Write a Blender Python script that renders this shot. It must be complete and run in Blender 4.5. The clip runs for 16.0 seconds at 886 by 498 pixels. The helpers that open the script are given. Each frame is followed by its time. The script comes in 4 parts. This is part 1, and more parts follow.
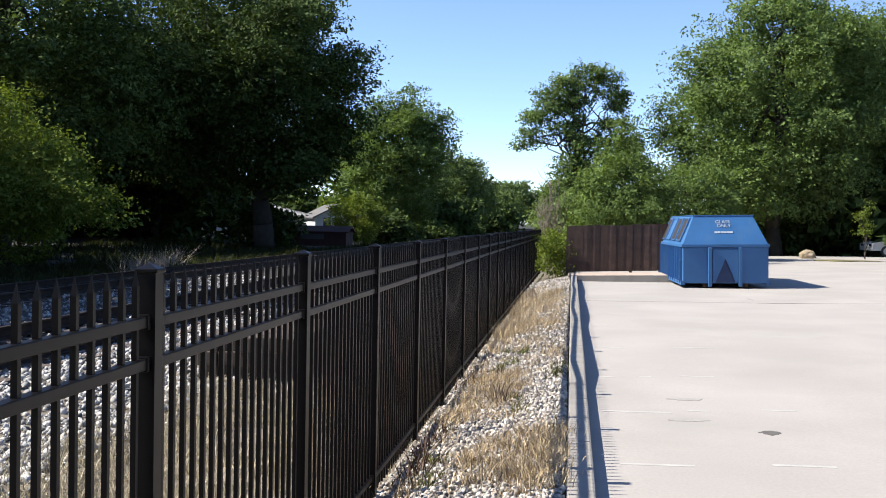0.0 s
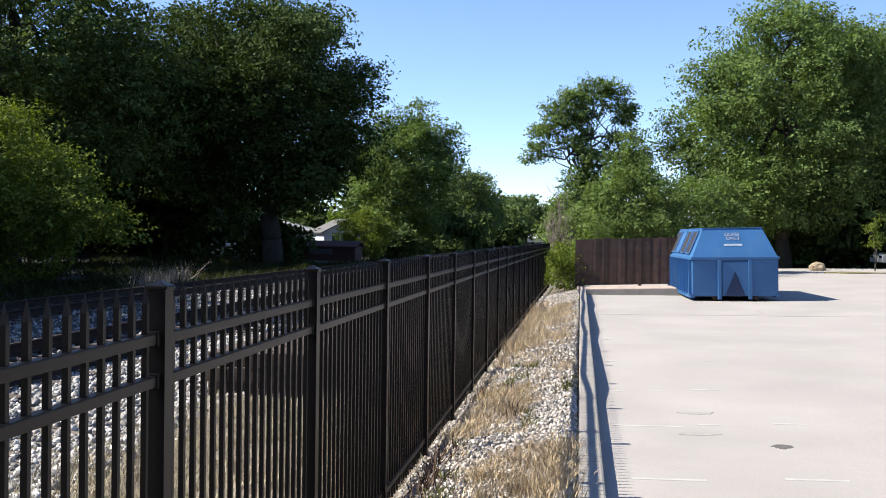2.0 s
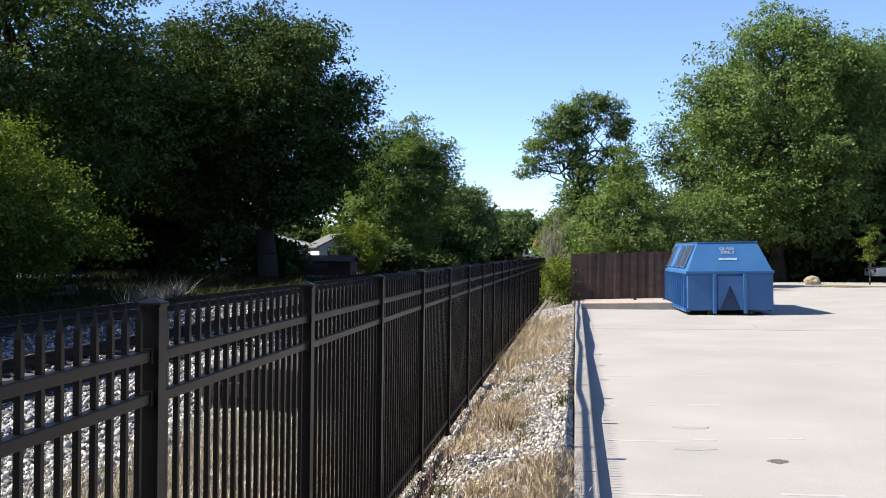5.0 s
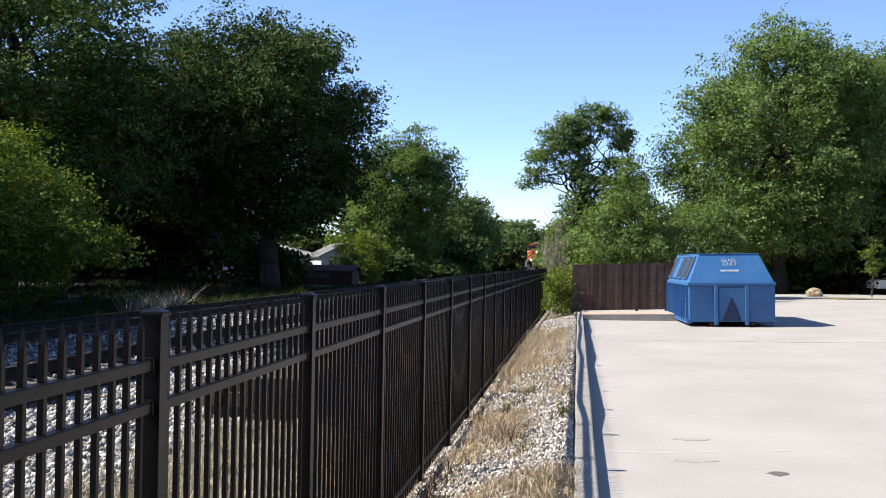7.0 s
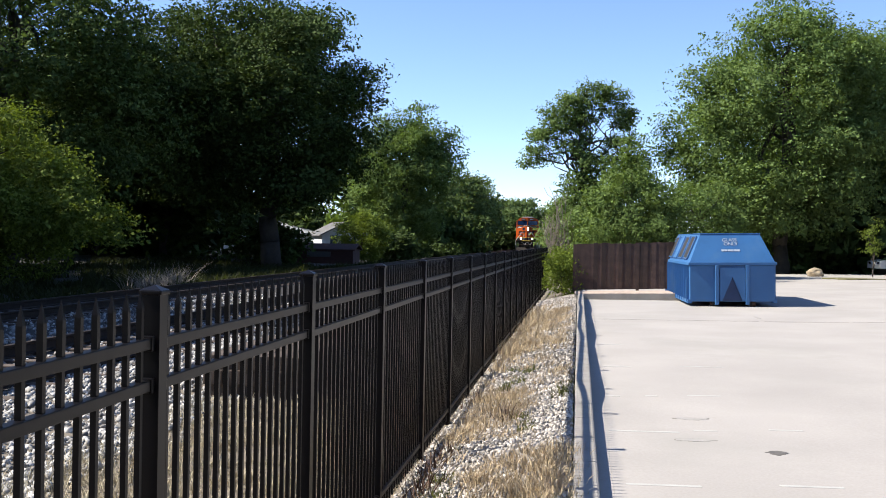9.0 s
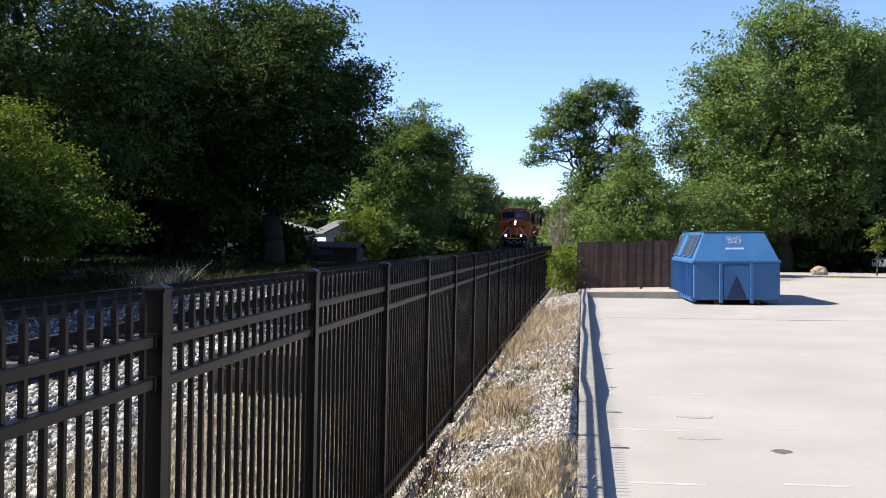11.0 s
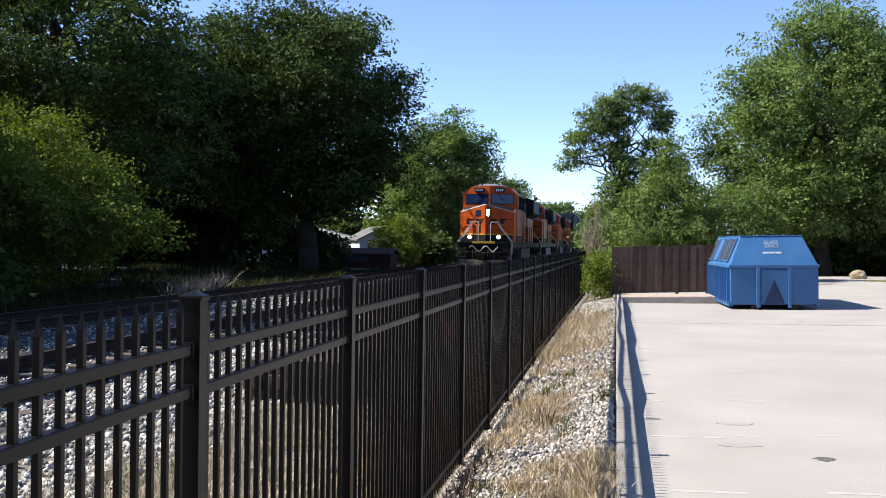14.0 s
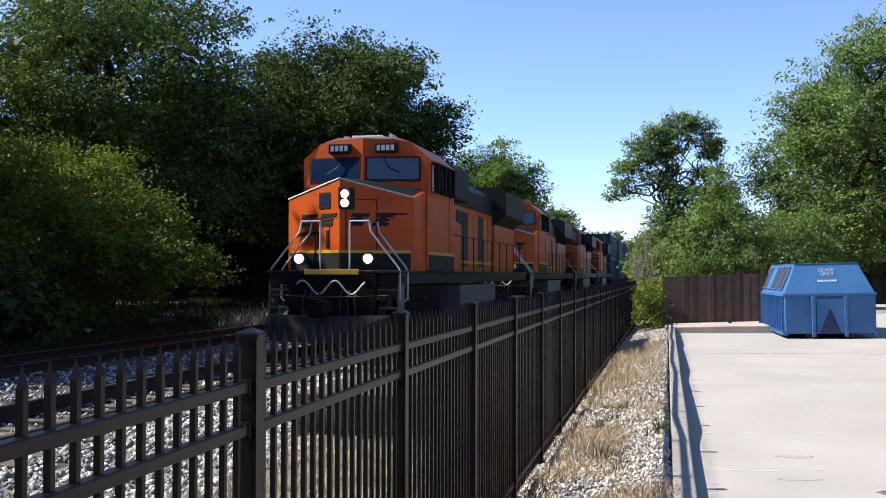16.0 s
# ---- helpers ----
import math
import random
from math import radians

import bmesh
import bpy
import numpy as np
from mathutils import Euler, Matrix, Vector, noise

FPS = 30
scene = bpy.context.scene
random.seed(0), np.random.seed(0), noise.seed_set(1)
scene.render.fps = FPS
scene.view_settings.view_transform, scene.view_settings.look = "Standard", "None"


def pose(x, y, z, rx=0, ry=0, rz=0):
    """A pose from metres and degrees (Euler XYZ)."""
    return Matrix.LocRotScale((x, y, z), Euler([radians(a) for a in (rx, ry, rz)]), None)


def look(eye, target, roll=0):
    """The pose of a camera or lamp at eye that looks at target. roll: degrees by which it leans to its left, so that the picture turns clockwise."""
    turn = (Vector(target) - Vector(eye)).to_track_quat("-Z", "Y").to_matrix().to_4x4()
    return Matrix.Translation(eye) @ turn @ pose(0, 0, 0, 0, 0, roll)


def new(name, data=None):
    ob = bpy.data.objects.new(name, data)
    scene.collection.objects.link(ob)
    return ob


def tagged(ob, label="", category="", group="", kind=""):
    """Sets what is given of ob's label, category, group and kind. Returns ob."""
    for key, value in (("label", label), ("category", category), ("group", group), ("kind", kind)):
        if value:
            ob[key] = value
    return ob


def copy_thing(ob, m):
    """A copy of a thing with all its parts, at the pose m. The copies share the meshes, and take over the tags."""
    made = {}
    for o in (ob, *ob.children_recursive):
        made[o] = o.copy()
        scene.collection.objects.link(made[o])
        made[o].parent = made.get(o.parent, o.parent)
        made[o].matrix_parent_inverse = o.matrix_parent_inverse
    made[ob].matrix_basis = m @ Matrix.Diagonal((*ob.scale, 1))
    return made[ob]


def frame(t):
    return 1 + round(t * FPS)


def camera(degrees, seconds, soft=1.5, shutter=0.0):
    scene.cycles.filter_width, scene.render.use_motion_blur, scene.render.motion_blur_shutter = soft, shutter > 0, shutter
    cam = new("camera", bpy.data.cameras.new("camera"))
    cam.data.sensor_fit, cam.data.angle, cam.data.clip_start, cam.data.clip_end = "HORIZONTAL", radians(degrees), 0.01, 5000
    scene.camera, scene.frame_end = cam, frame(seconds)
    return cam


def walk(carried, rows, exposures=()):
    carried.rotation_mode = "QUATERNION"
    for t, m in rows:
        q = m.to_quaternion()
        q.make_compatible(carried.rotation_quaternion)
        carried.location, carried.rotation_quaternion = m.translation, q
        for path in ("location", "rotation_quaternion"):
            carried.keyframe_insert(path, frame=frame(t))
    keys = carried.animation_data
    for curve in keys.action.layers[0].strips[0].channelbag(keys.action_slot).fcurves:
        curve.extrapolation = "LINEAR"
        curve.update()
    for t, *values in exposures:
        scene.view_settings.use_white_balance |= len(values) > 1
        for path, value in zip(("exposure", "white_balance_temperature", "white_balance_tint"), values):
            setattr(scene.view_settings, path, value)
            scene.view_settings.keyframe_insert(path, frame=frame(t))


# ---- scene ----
cam = camera(45.93, 16.0, soft=1.0, shutter=0.0)
# seconds, eye, yaw, pitch, roll: a phone held in the hands of somebody who stands still and pans
ROWS = [
    (0.0, 0.002, -0.011, 1.540, 7.042, -1.474, -1.063),
    (0.5, 0.001, -0.008, 1.539, 7.371, -1.558, -1.355),
    (1.0, 0.001, -0.012, 1.541, 7.512, -1.357, -1.241),
    (1.5, -0.003, -0.011, 1.544, 7.338, -0.909, -1.128),
    (2.0, -0.001, -0.007, 1.543, 7.512, -0.703, -0.731),
    (2.5, 0.002, -0.007, 1.544, 7.897, -0.427, -0.776),
    (3.0, -0.001, 0.004, 1.548, 8.292, -0.310, -0.703),
    (3.5, -0.000, 0.001, 1.550, 8.070, -0.143, -0.953),
    (4.0, 0.001, 0.004, 1.549, 7.577, -0.202, -1.061),
    (6.5, 0.007, -0.027, 1.552, 7.210, 0.652, -0.384),
    (7.0, 0.011, -0.028, 1.553, 7.368, 0.638, -0.924),
    (7.5, 0.010, -0.029, 1.551, 7.490, 0.199, -1.247),
    (8.0, 0.015, -0.033, 1.555, 7.755, -0.383, -1.306),
    (8.5, 0.013, -0.032, 1.550, 7.626, -0.582, -1.059),
    (9.0, 0.014, -0.019, 1.554, 7.419, -0.518, -1.079),
    (11.5, 0.011, -0.007, 1.552, 7.820, -0.726, -1.136),
    (12.0, 0.010, -0.012, 1.552, 8.206, -0.990, -1.192),
    (12.5, -0.003, 0.046, 1.554, 8.329, -0.933, -1.309),
    (13.0, 0.000, 0.005, 1.554, 8.346, -0.644, -1.076),
    (13.5, -0.010, 0.036, 1.553, 8.959, -0.458, -1.094),
    (14.0, -0.013, 0.042, 1.552, 9.444, -0.333, -0.766),
    (14.5, -0.001, 0.020, 1.558, 9.798, -0.069, -0.681),
    (15.0, -0.001, 0.011, 1.561, 9.962, 0.379, -0.831),
    (15.5, -0.020, 0.028, 1.558, 10.870, 0.806, -0.767),
    (16.0, -0.036, 0.051, 1.562, 12.091, 1.379, -0.103),
]
walk(cam, [(t, pose(x, y, z, 90 + pitch, roll, yaw)) for t, x, y, z, yaw, pitch, roll in ROWS])

# ---- light ----
SUN_ELEVATION, SUN_FROM = 42.4, Vector((-1.0, -0.09, 0.0)).normalized()
world = bpy.data.worlds.new("sky")
scene.world = world
world.use_nodes = True
wt = world.node_tree
sky = wt.nodes.new("ShaderNodeTexSky")
sky.sky_type, sky.sun_disc = "NISHITA", False
sky.sun_elevation, sky.sun_rotation = radians(SUN_ELEVATION), math.atan2(SUN_FROM.x, SUN_FROM.y)
sky.air_density, sky.dust_density, sky.ozone_density, sky.altitude = 0.85, 0.0, 2.6, 1600
wt.nodes["Background"].inputs["Strength"].default_value = 0.11
clear = wt.nodes.new("ShaderNodeMixRGB")
clear.blend_type, clear.inputs[0].default_value, clear.inputs[2].default_value = "MULTIPLY", 1, (0.94, 0.945, 1.05, 1)
wt.links.new(sky.outputs[0], clear.inputs[1])
wt.links.new(clear.outputs[0], wt.nodes["Background"].inputs["Color"])
sun = new("sun", bpy.data.lights.new("sun", "SUN"))
sun.data.energy, sun.data.angle, sun.data.color = 5.0, radians(0.55), (1.0, 0.945, 0.855)
e = radians(SUN_ELEVATION)
sun.matrix_world = look((SUN_FROM * math.cos(e) + Vector((0, 0, math.sin(e)))) * 60, (0, 0, 0))
scene.view_settings.exposure = 1.13

# ---- materials ----
def material(name, base, rough=0.6, metal=0.0, var=0.25, scale=3.0, fine=60.0, bump=0.2, dist=0.01, island=0.0, stain=None, spec=0.5, random_ob=0.0):
    """A surface with blotches at one scale, grain at another, and relief. stain: a second colour in patches."""
    m = bpy.data.materials.new(name)
    m.use_nodes = True
    nt = m.node_tree
    b = nt.nodes["Principled BSDF"]
    co = nt.nodes.new("ShaderNodeTexCoord")
    big, small = nt.nodes.new("ShaderNodeTexNoise"), nt.nodes.new("ShaderNodeTexNoise")
    big.inputs["Scale"].default_value, big.inputs["Detail"].default_value = scale, 6
    small.inputs["Scale"].default_value, small.inputs["Detail"].default_value = fine, 4
    for n in (big, small):
        nt.links.new(co.outputs["Object"], n.inputs["Vector"])
    mul = nt.nodes.new("ShaderNodeMath")
    mul.operation = "MULTIPLY_ADD"
    nt.links.new(big.outputs[0], mul.inputs[0])
    mul.inputs[1].default_value = 0.6
    half = nt.nodes.new("ShaderNodeMath")
    half.operation = "MULTIPLY"
    half.inputs[1].default_value = 0.4
    nt.links.new(small.outputs[0], half.inputs[0])
    nt.links.new(half.outputs[0], mul.inputs[2])
    ramp = nt.nodes.new("ShaderNodeValToRGB")
    lo, hi = ramp.color_ramp.elements
    lo.position, hi.position = 0.3, 0.7
    lo.color = (*[c * (1 - var) for c in base], 1)
    hi.color = (*[min(1, c * (1 + var)) for c in base], 1)
    nt.links.new(mul.outputs[0], ramp.inputs[0])
    out = ramp.outputs[0]
    if stain:
        st = nt.nodes.new("ShaderNodeTexNoise")
        st.inputs["Scale"].default_value, st.inputs["Detail"].default_value = scale * 0.6, 8
        st.inputs["Roughness"].default_value = 0.7
        nt.links.new(co.outputs["Object"], st.inputs["Vector"])
        sr = nt.nodes.new("ShaderNodeValToRGB")
        sr.color_ramp.elements[0].position, sr.color_ramp.elements[1].position = 0.52, 0.68
        nt.links.new(st.outputs[0], sr.inputs[0])
        mx = nt.nodes.new("ShaderNodeMixRGB")
        nt.links.new(sr.outputs[0], mx.inputs[0])
        nt.links.new(out, mx.inputs[1])
        mx.inputs[2].default_value = (*stain, 1)
        out = mx.outputs[0]
    for amount, kind, socket in ((island, "ShaderNodeNewGeometry", "Random Per Island"), (random_ob, "ShaderNodeObjectInfo", "Random")):
        if amount:
            g = nt.nodes.new(kind)
            mr = nt.nodes.new("ShaderNodeMapRange")
            mr.inputs[3].default_value, mr.inputs[4].default_value = 1 - amount, 1 + amount
            nt.links.new(g.outputs[socket], mr.inputs[0])
            mm = nt.nodes.new("ShaderNodeVectorMath")
            mm.operation = "SCALE"
            nt.links.new(out, mm.inputs[0])
            nt.links.new(mr.outputs[0], mm.inputs["Scale"])
            out = mm.outputs[0]
    nt.links.new(out, b.inputs["Base Color"])
    b.inputs["Roughness"].default_value, b.inputs["Metallic"].default_value = rough, metal
    b.inputs["Specular IOR Level"].default_value = spec
    if bump:
        bp = nt.nodes.new("ShaderNodeBump")
        bp.inputs["Strength"].default_value, bp.inputs["Distance"].default_value = bump, dist
        nt.links.new(mul.outputs[0], bp.inputs["Height"])
        nt.links.new(bp.outputs[0], b.inputs["Normal"])
    return m


def leaf_material(name, base, island=0.4, through_light=0.35):
    m = material(name, base, 0.75, 0, 0.35, 0.5, 9.0, 0, island=island, spec=0.08)
    nt = m.node_tree
    b, out = nt.nodes["Principled BSDF"], nt.nodes["Material Output"]
    t = nt.nodes.new("ShaderNodeBsdfTranslucent")
    tint = nt.nodes.new("ShaderNodeMixRGB")
    tint.blend_type, tint.inputs[0].default_value, tint.inputs[2].default_value = "MULTIPLY", 1, (1.5, 1.5, 0.6, 1)
    nt.links.new(b.inputs["Base Color"].links[0].from_socket, tint.inputs[1])
    nt.links.new(tint.outputs[0], t.inputs["Color"])
    mix = nt.nodes.new("ShaderNodeMixShader")
    mix.inputs[0].default_value = through_light
    nt.links.new(b.outputs[0], mix.inputs[1])
    nt.links.new(t.outputs[0], mix.inputs[2])
    nt.links.new(mix.outputs[0], out.inputs["Surface"])
    return m


def glow(name, colour, strength):
    m = bpy.data.materials.new(name)
    m.use_nodes = True
    b = m.node_tree.nodes["Principled BSDF"]
    b.inputs["Emission Color"].default_value, b.inputs["Emission Strength"].default_value = (*colour, 1), strength
    return m


M = dict(
    concrete=material("concrete_paving", (0.325, 0.299, 0.272), 0.9, 0, 0.15, 0.5, 45, 0.35, 0.004, stain=(0.286, 0.269, 0.241)),
    kerb=material("concrete_kerb", (0.292, 0.265, 0.231), 0.9, 0, 0.2, 3, 60, 0.4, 0.006),
    paint=material("worn_white_paint", (0.381, 0.367, 0.34), 0.8, 0, 0.15, 8, 80, 0.2, 0.002),
    soil=material("dry_soil", (0.163, 0.136, 0.102), 0.95, 0, 0.35, 1.5, 30, 0.6, 0.03),
    # ground of the tracks, its colour darkened to hold the cast tree shade
    shaded_bed=material("shade_dark_bed", (0.028, 0.025, 0.022), 0.95, 0, 0.4, 1.5, 30, 0.6, 0.03),
    # near-black base colour: the shade of the trees is put into the earth
    earth=material("shade_toned_earth", (0.015, 0.015, 0.010), 0.95, 0, 0.4, 0.8, 14, 0.6, 0.05),
    stone=material("limestone_gravel", (0.37, 0.335, 0.295), 0.85, 0, 0.35, 9, 90, 0.4, 0.006, island=0.65),
    bed=material("pinkish_gravel_bed", (0.40, 0.31, 0.25), 0.9, 0, 0.4, 7, 40, 0.8, 0.03),
    ballast=material("pale_ballast", (0.31, 0.30, 0.285), 0.85, 0, 0.3, 8, 90, 0.4, 0.006, island=0.65),
    black=material("black_coated_steel", (0.0034, 0.0028, 0.0036), 0.38, 0, 0.25, 4, 120, 0.06, 0.002, spec=0.17),
    dry=material("dry_grass", (0.43, 0.33, 0.20), 0.8, 0, 0.3, 3, 30, 0, island=0.4),
    # darker than the other leaves: the oaks' shade is painted into this green
    brush=leaf_material("shade_dark_undergrowth", (0.030, 0.036, 0.016)),
    weed=leaf_material("weed_leaf", (0.105, 0.11, 0.05)),
    straw=material("bleached_straw", (0.40, 0.345, 0.235), 0.85, 0, 0.3, 3, 30, 0, island=0.4),
    deadwood=material("dead_twigs", (0.204, 0.177, 0.143), 0.9, 0, 0.3, 5, 50, 0),
    board=material("weathered_fence_board", (0.0578, 0.0354, 0.0272), 0.85, 0, 0.5, 4, 50, 0.5, 0.006, random_ob=0.45),
    blue=material("chalky_blue_paint", (0.030, 0.118, 0.285), 0.5, 0, 0.18, 1.2, 40, 0.15, 0.004, stain=(0.055, 0.14, 0.28)),
    white=material("white_lettering", (0.34, 0.40, 0.47), 0.6, 0, 0.15, 9, 80, 0),
    rubber=material("black_rubber", (0.015, 0.015, 0.015), 0.7, 0, 0.2, 9, 80, 0.1),
    steel=material("worn_steel", (0.30, 0.27, 0.25), 0.45, 0.9, 0.3, 4, 50, 0.2),
    rust=material("rusty_steel", (0.0952, 0.051, 0.0306), 0.8, 0.2, 0.4, 6, 60, 0.4),
    track_rail=material("weathered_rail_steel", (0.03, 0.02, 0.015), 0.7, 0.2, 0.4, 6, 60, 0.3, spec=0.25),
    tie=material("creosoted_timber", (0.075, 0.055, 0.042), 0.9, 0, 0.4, 3, 40, 0.5),
    bark=material("bark", (0.05, 0.042, 0.034), 0.95, 0, 0.4, 3, 20, 0.8, 0.05),
    leaf_dark=leaf_material("oak_leaf", (0.050, 0.076, 0.022), 0.4, 0.14),
    # lighter oak leaf for the second oak: sunlight put into its green
    leaf_mid=leaf_material("sunlit_oak_leaf", (0.070, 0.103, 0.030), 0.38, 0.18),
    leaf=leaf_material("maple_leaf", (0.112, 0.163, 0.052), 0.32, 0.26),
    leaf_light=leaf_material("young_leaf", (0.118, 0.158, 0.030), 0.32, 0.26),
    leaf_far=leaf_material("distant_leaf", (0.10, 0.14, 0.055), 0.35, 0.3),
    orange=material("orange_locomotive_paint", (0.39, 0.060, 0.004), 0.45, 0, 0.16, 1.5, 40, 0.08, 0.003, stain=(0.26, 0.042, 0.005), spec=0.25),
    yellow=material("yellow_paint", (0.51, 0.286, 0.0204), 0.45, 0, 0.12, 3, 40, 0.05),
    loco_black=material("sooty_black_paint", (0.010, 0.010, 0.0105), 0.55, 0, 0.3, 3, 40, 0.1, spec=0.18),
    dark=material("oily_underframe", (0.009, 0.0075, 0.0065), 0.85, 0, 0.5, 4, 40, 0.3, spec=0.08),
    plough=material("dusty_plough_steel", (0.034, 0.028, 0.024), 0.8, 0, 0.35, 4, 40, 0.3, spec=0.2),
    grey=material("grey_paint", (0.08, 0.08, 0.085), 0.55, 0, 0.15, 3, 40, 0.1),
    silver=material("silver_paint", (0.422, 0.422, 0.408), 0.45, 0.1, 0.15, 4, 50, 0.05),
    brass=glow("headlamp_lens", (1.0, 0.86, 0.62), 14.0),
    siding=material("white_siding", (0.49, 0.503, 0.517), 0.7, 0, 0.08, 1, 30, 0),
    roof=material("grey_shingle", (0.116, 0.112, 0.109), 0.9, 0, 0.25, 2, 30, 0.3),
    brick=material("red_brick_wall", (0.07, 0.03, 0.025), 0.9, 0, 0.25, 3, 40, 0.3),
    rock=material("tan_boulder", (0.33, 0.26, 0.17), 0.9, 0, 0.25, 3, 30, 0.6, 0.03),
    grass=material("lawn", (0.125, 0.115, 0.05), 0.95, 0, 0.3, 1, 40, 0.6, 0.03),
)
# glass with a blue base colour that paints in the reflected sky
gl = bpy.data.materials.new("sky_reflection_glass")
gl.use_nodes = True
gb = gl.node_tree.nodes["Principled BSDF"]
gb.inputs["Base Color"].default_value, gb.inputs["Roughness"].default_value = (0.010, 0.024, 0.07, 1), 0.05
gb.inputs["Specular IOR Level"].default_value = 0.6
M["glass"] = gl


# ---- mesh helpers ----
class Mesh:
    """Gathers faces of one part."""

    def __init__(self):
        self.v, self.f = [], []

    def add(self, verts, faces):
        n = len(self.v)
        self.v += [tuple(p) for p in verts]
        self.f += [tuple(n + i for i in q) for q in faces]
        return self

    def box(self, x0, x1, y0, y1, z0, z1, bevel=0.0, m=None):
        if bevel:
            bm = bmesh.new()
            bmesh.ops.create_cube(bm, size=1)
            for p in bm.verts:
                p.co = ((x0 + x1) / 2 + p.co.x * (x1 - x0), (y0 + y1) / 2 + p.co.y * (y1 - y0), (z0 + z1) / 2 + p.co.z * (z1 - z0))
            bmesh.ops.bevel(bm, geom=bm.edges[:], offset=bevel, segments=2, affect="EDGES", profile=0.6)
            bm.verts.index_update()
            vs, fs = [p.co.copy() for p in bm.verts], [[p.index for p in f.verts] for f in bm.faces]
            bm.free()
        else:
            vs = [Vector((x, y, z)) for x in (x0, x1) for y in (y0, y1) for z in (z0, z1)]
            fs = [(0, 1, 3, 2), (4, 6, 7, 5), (0, 4, 5, 1), (2, 3, 7, 6), (0, 2, 6, 4), (1, 5, 7, 3)]
        return self.add([m @ p for p in vs] if m else vs, fs)

    def rod(self, p, q, r, n=8, r2=None):
        p, q = Vector(p), Vector(q)
        a = (q - p).to_track_quat("Z", "Y").to_matrix()
        r2 = r if r2 is None else r2
        vs = [p + a @ Vector((r * math.cos(k * math.tau / n), r * math.sin(k * math.tau / n), 0)) for k in range(n)]
        vs += [q + a @ Vector((r2 * math.cos(k * math.tau / n), r2 * math.sin(k * math.tau / n), 0)) for k in range(n)]
        fs = [(k, (k + 1) % n, n + (k + 1) % n, n + k) for k in range(n)] + [tuple(range(n - 1, -1, -1)), tuple(range(n, 2 * n))]
        return self.add(vs, fs)

    def pipe(self, points, r, n=6):
        for a, b in zip(points, points[1:]):
            self.rod(a, b, r, n)
        return self

    def prism(self, outline, axis, a, b):
        """An outline in the two other axes (in xyz order), drawn out along one axis from a to b."""
        i = "xyz".index(axis)
        k = len(outline)
        def at(p, d):
            p = list(p)
            p.insert(i, d)
            return p
        vs = [at(p, a) for p in outline] + [at(p, b) for p in outline]
        fs = [(j, (j + 1) % k, k + (j + 1) % k, k + j) for j in range(k)] + [tuple(range(k - 1, -1, -1)), tuple(range(k, 2 * k))]
        return self.add(vs, fs)

    def data(self, name, mat, smooth=False):
        me = bpy.data.meshes.new(name)
        me.from_pydata(self.v, [], self.f)
        bm = bmesh.new()
        bm.from_mesh(me)
        bmesh.ops.recalc_face_normals(bm, faces=bm.faces)
        bm.to_mesh(me)
        bm.free()
        me.materials.append(mat)
        if smooth:
            me.shade_smooth()
        return me


def part(name, mesh, mat, parent=None, label="", smooth=False, at=None):
    ob = new(name, mesh.data(name, mat, smooth) if isinstance(mesh, Mesh) else mesh)
    ob.parent = parent
    if at is not None:
        ob.matrix_basis = at
    return tagged(ob, label) if label else ob


def thing(name, label, category, at=None, group="", kind=""):
    ob = new(name)
    ob.empty_display_size = 0.2
    if at is not None:
        ob.matrix_basis = at
    return tagged(ob, label, category, group, kind)


def raw(name, verts, faces, mat, parent=None):
    """A big mesh straight from arrays; faces all have the same number of corners."""
    me = bpy.data.meshes.new(name)
    faces = np.asarray(faces, dtype=np.int32)
    n, k = faces.shape
    me.vertices.add(len(verts))
    me.vertices.foreach_set("co", np.asarray(verts, dtype=np.float32).ravel())
    me.loops.add(n * k)
    me.loops.foreach_set("vertex_index", faces.ravel())
    me.polygons.add(n)
    me.polygons.foreach_set("loop_start", np.arange(0, n * k, k, dtype=np.int32))
    me.update(calc_edges=True)
    me.validate()
    me.materials.append(mat)
    ob = new(name, me)
    ob.parent = parent
    return ob


rng = np.random.default_rng(7)

# ---- ground, lot and track bed ----
TRACK_X, FAR_TRACK_X, RAIL_Z, FENCE_X, FENCE_STEP, FENCE_TOP = -7.2, -12.0, -0.05, -1.34, 1.9, 1.37


def lot_z(x, y):
    """The paved lot falls away gently and rises to the side, for drainage."""
    return -0.19 - 0.003 * max(0, min(y, 34)) + float(np.interp(x, [0, 5, 14, 20], [0, 0.06, 0.29, 0.33]))


def profile(x, y):
    """Height of the ground that is not paved, across the line of the track."""
    xs = [-400, -40, -16.5, -14.2, -13.6, -5.6, -4.6, -3.2, -1.9, -1.2, -0.05, 0.4]
    zs = [-0.3, -0.3, -0.75, -0.55, -0.27, -0.27, -0.42, -0.42, -0.36, -0.33, -0.09, -0.25]
    return float(np.interp(x, xs, zs)) - 0.003 * max(0, min(y, 60)) * (x > -3)


def sheet(name, xs, ys, height, mat, kind="structure", label="", category=""):
    vs = [(x, y, height(x, y)) for y in ys for x in xs]
    n = len(xs)
    fs = [(j * n + i, j * n + i + 1, (j + 1) * n + i + 1, (j + 1) * n + i) for j in range(len(ys) - 1) for i in range(n - 1)]
    ob = raw(name, vs, fs, mat)
    return tagged(ob, label, category, kind=kind)


def bump_z(x, y):
    return profile(x, y) + 0.03 * noise.noise(Vector((x * 1.3, y * 1.3, 0)))


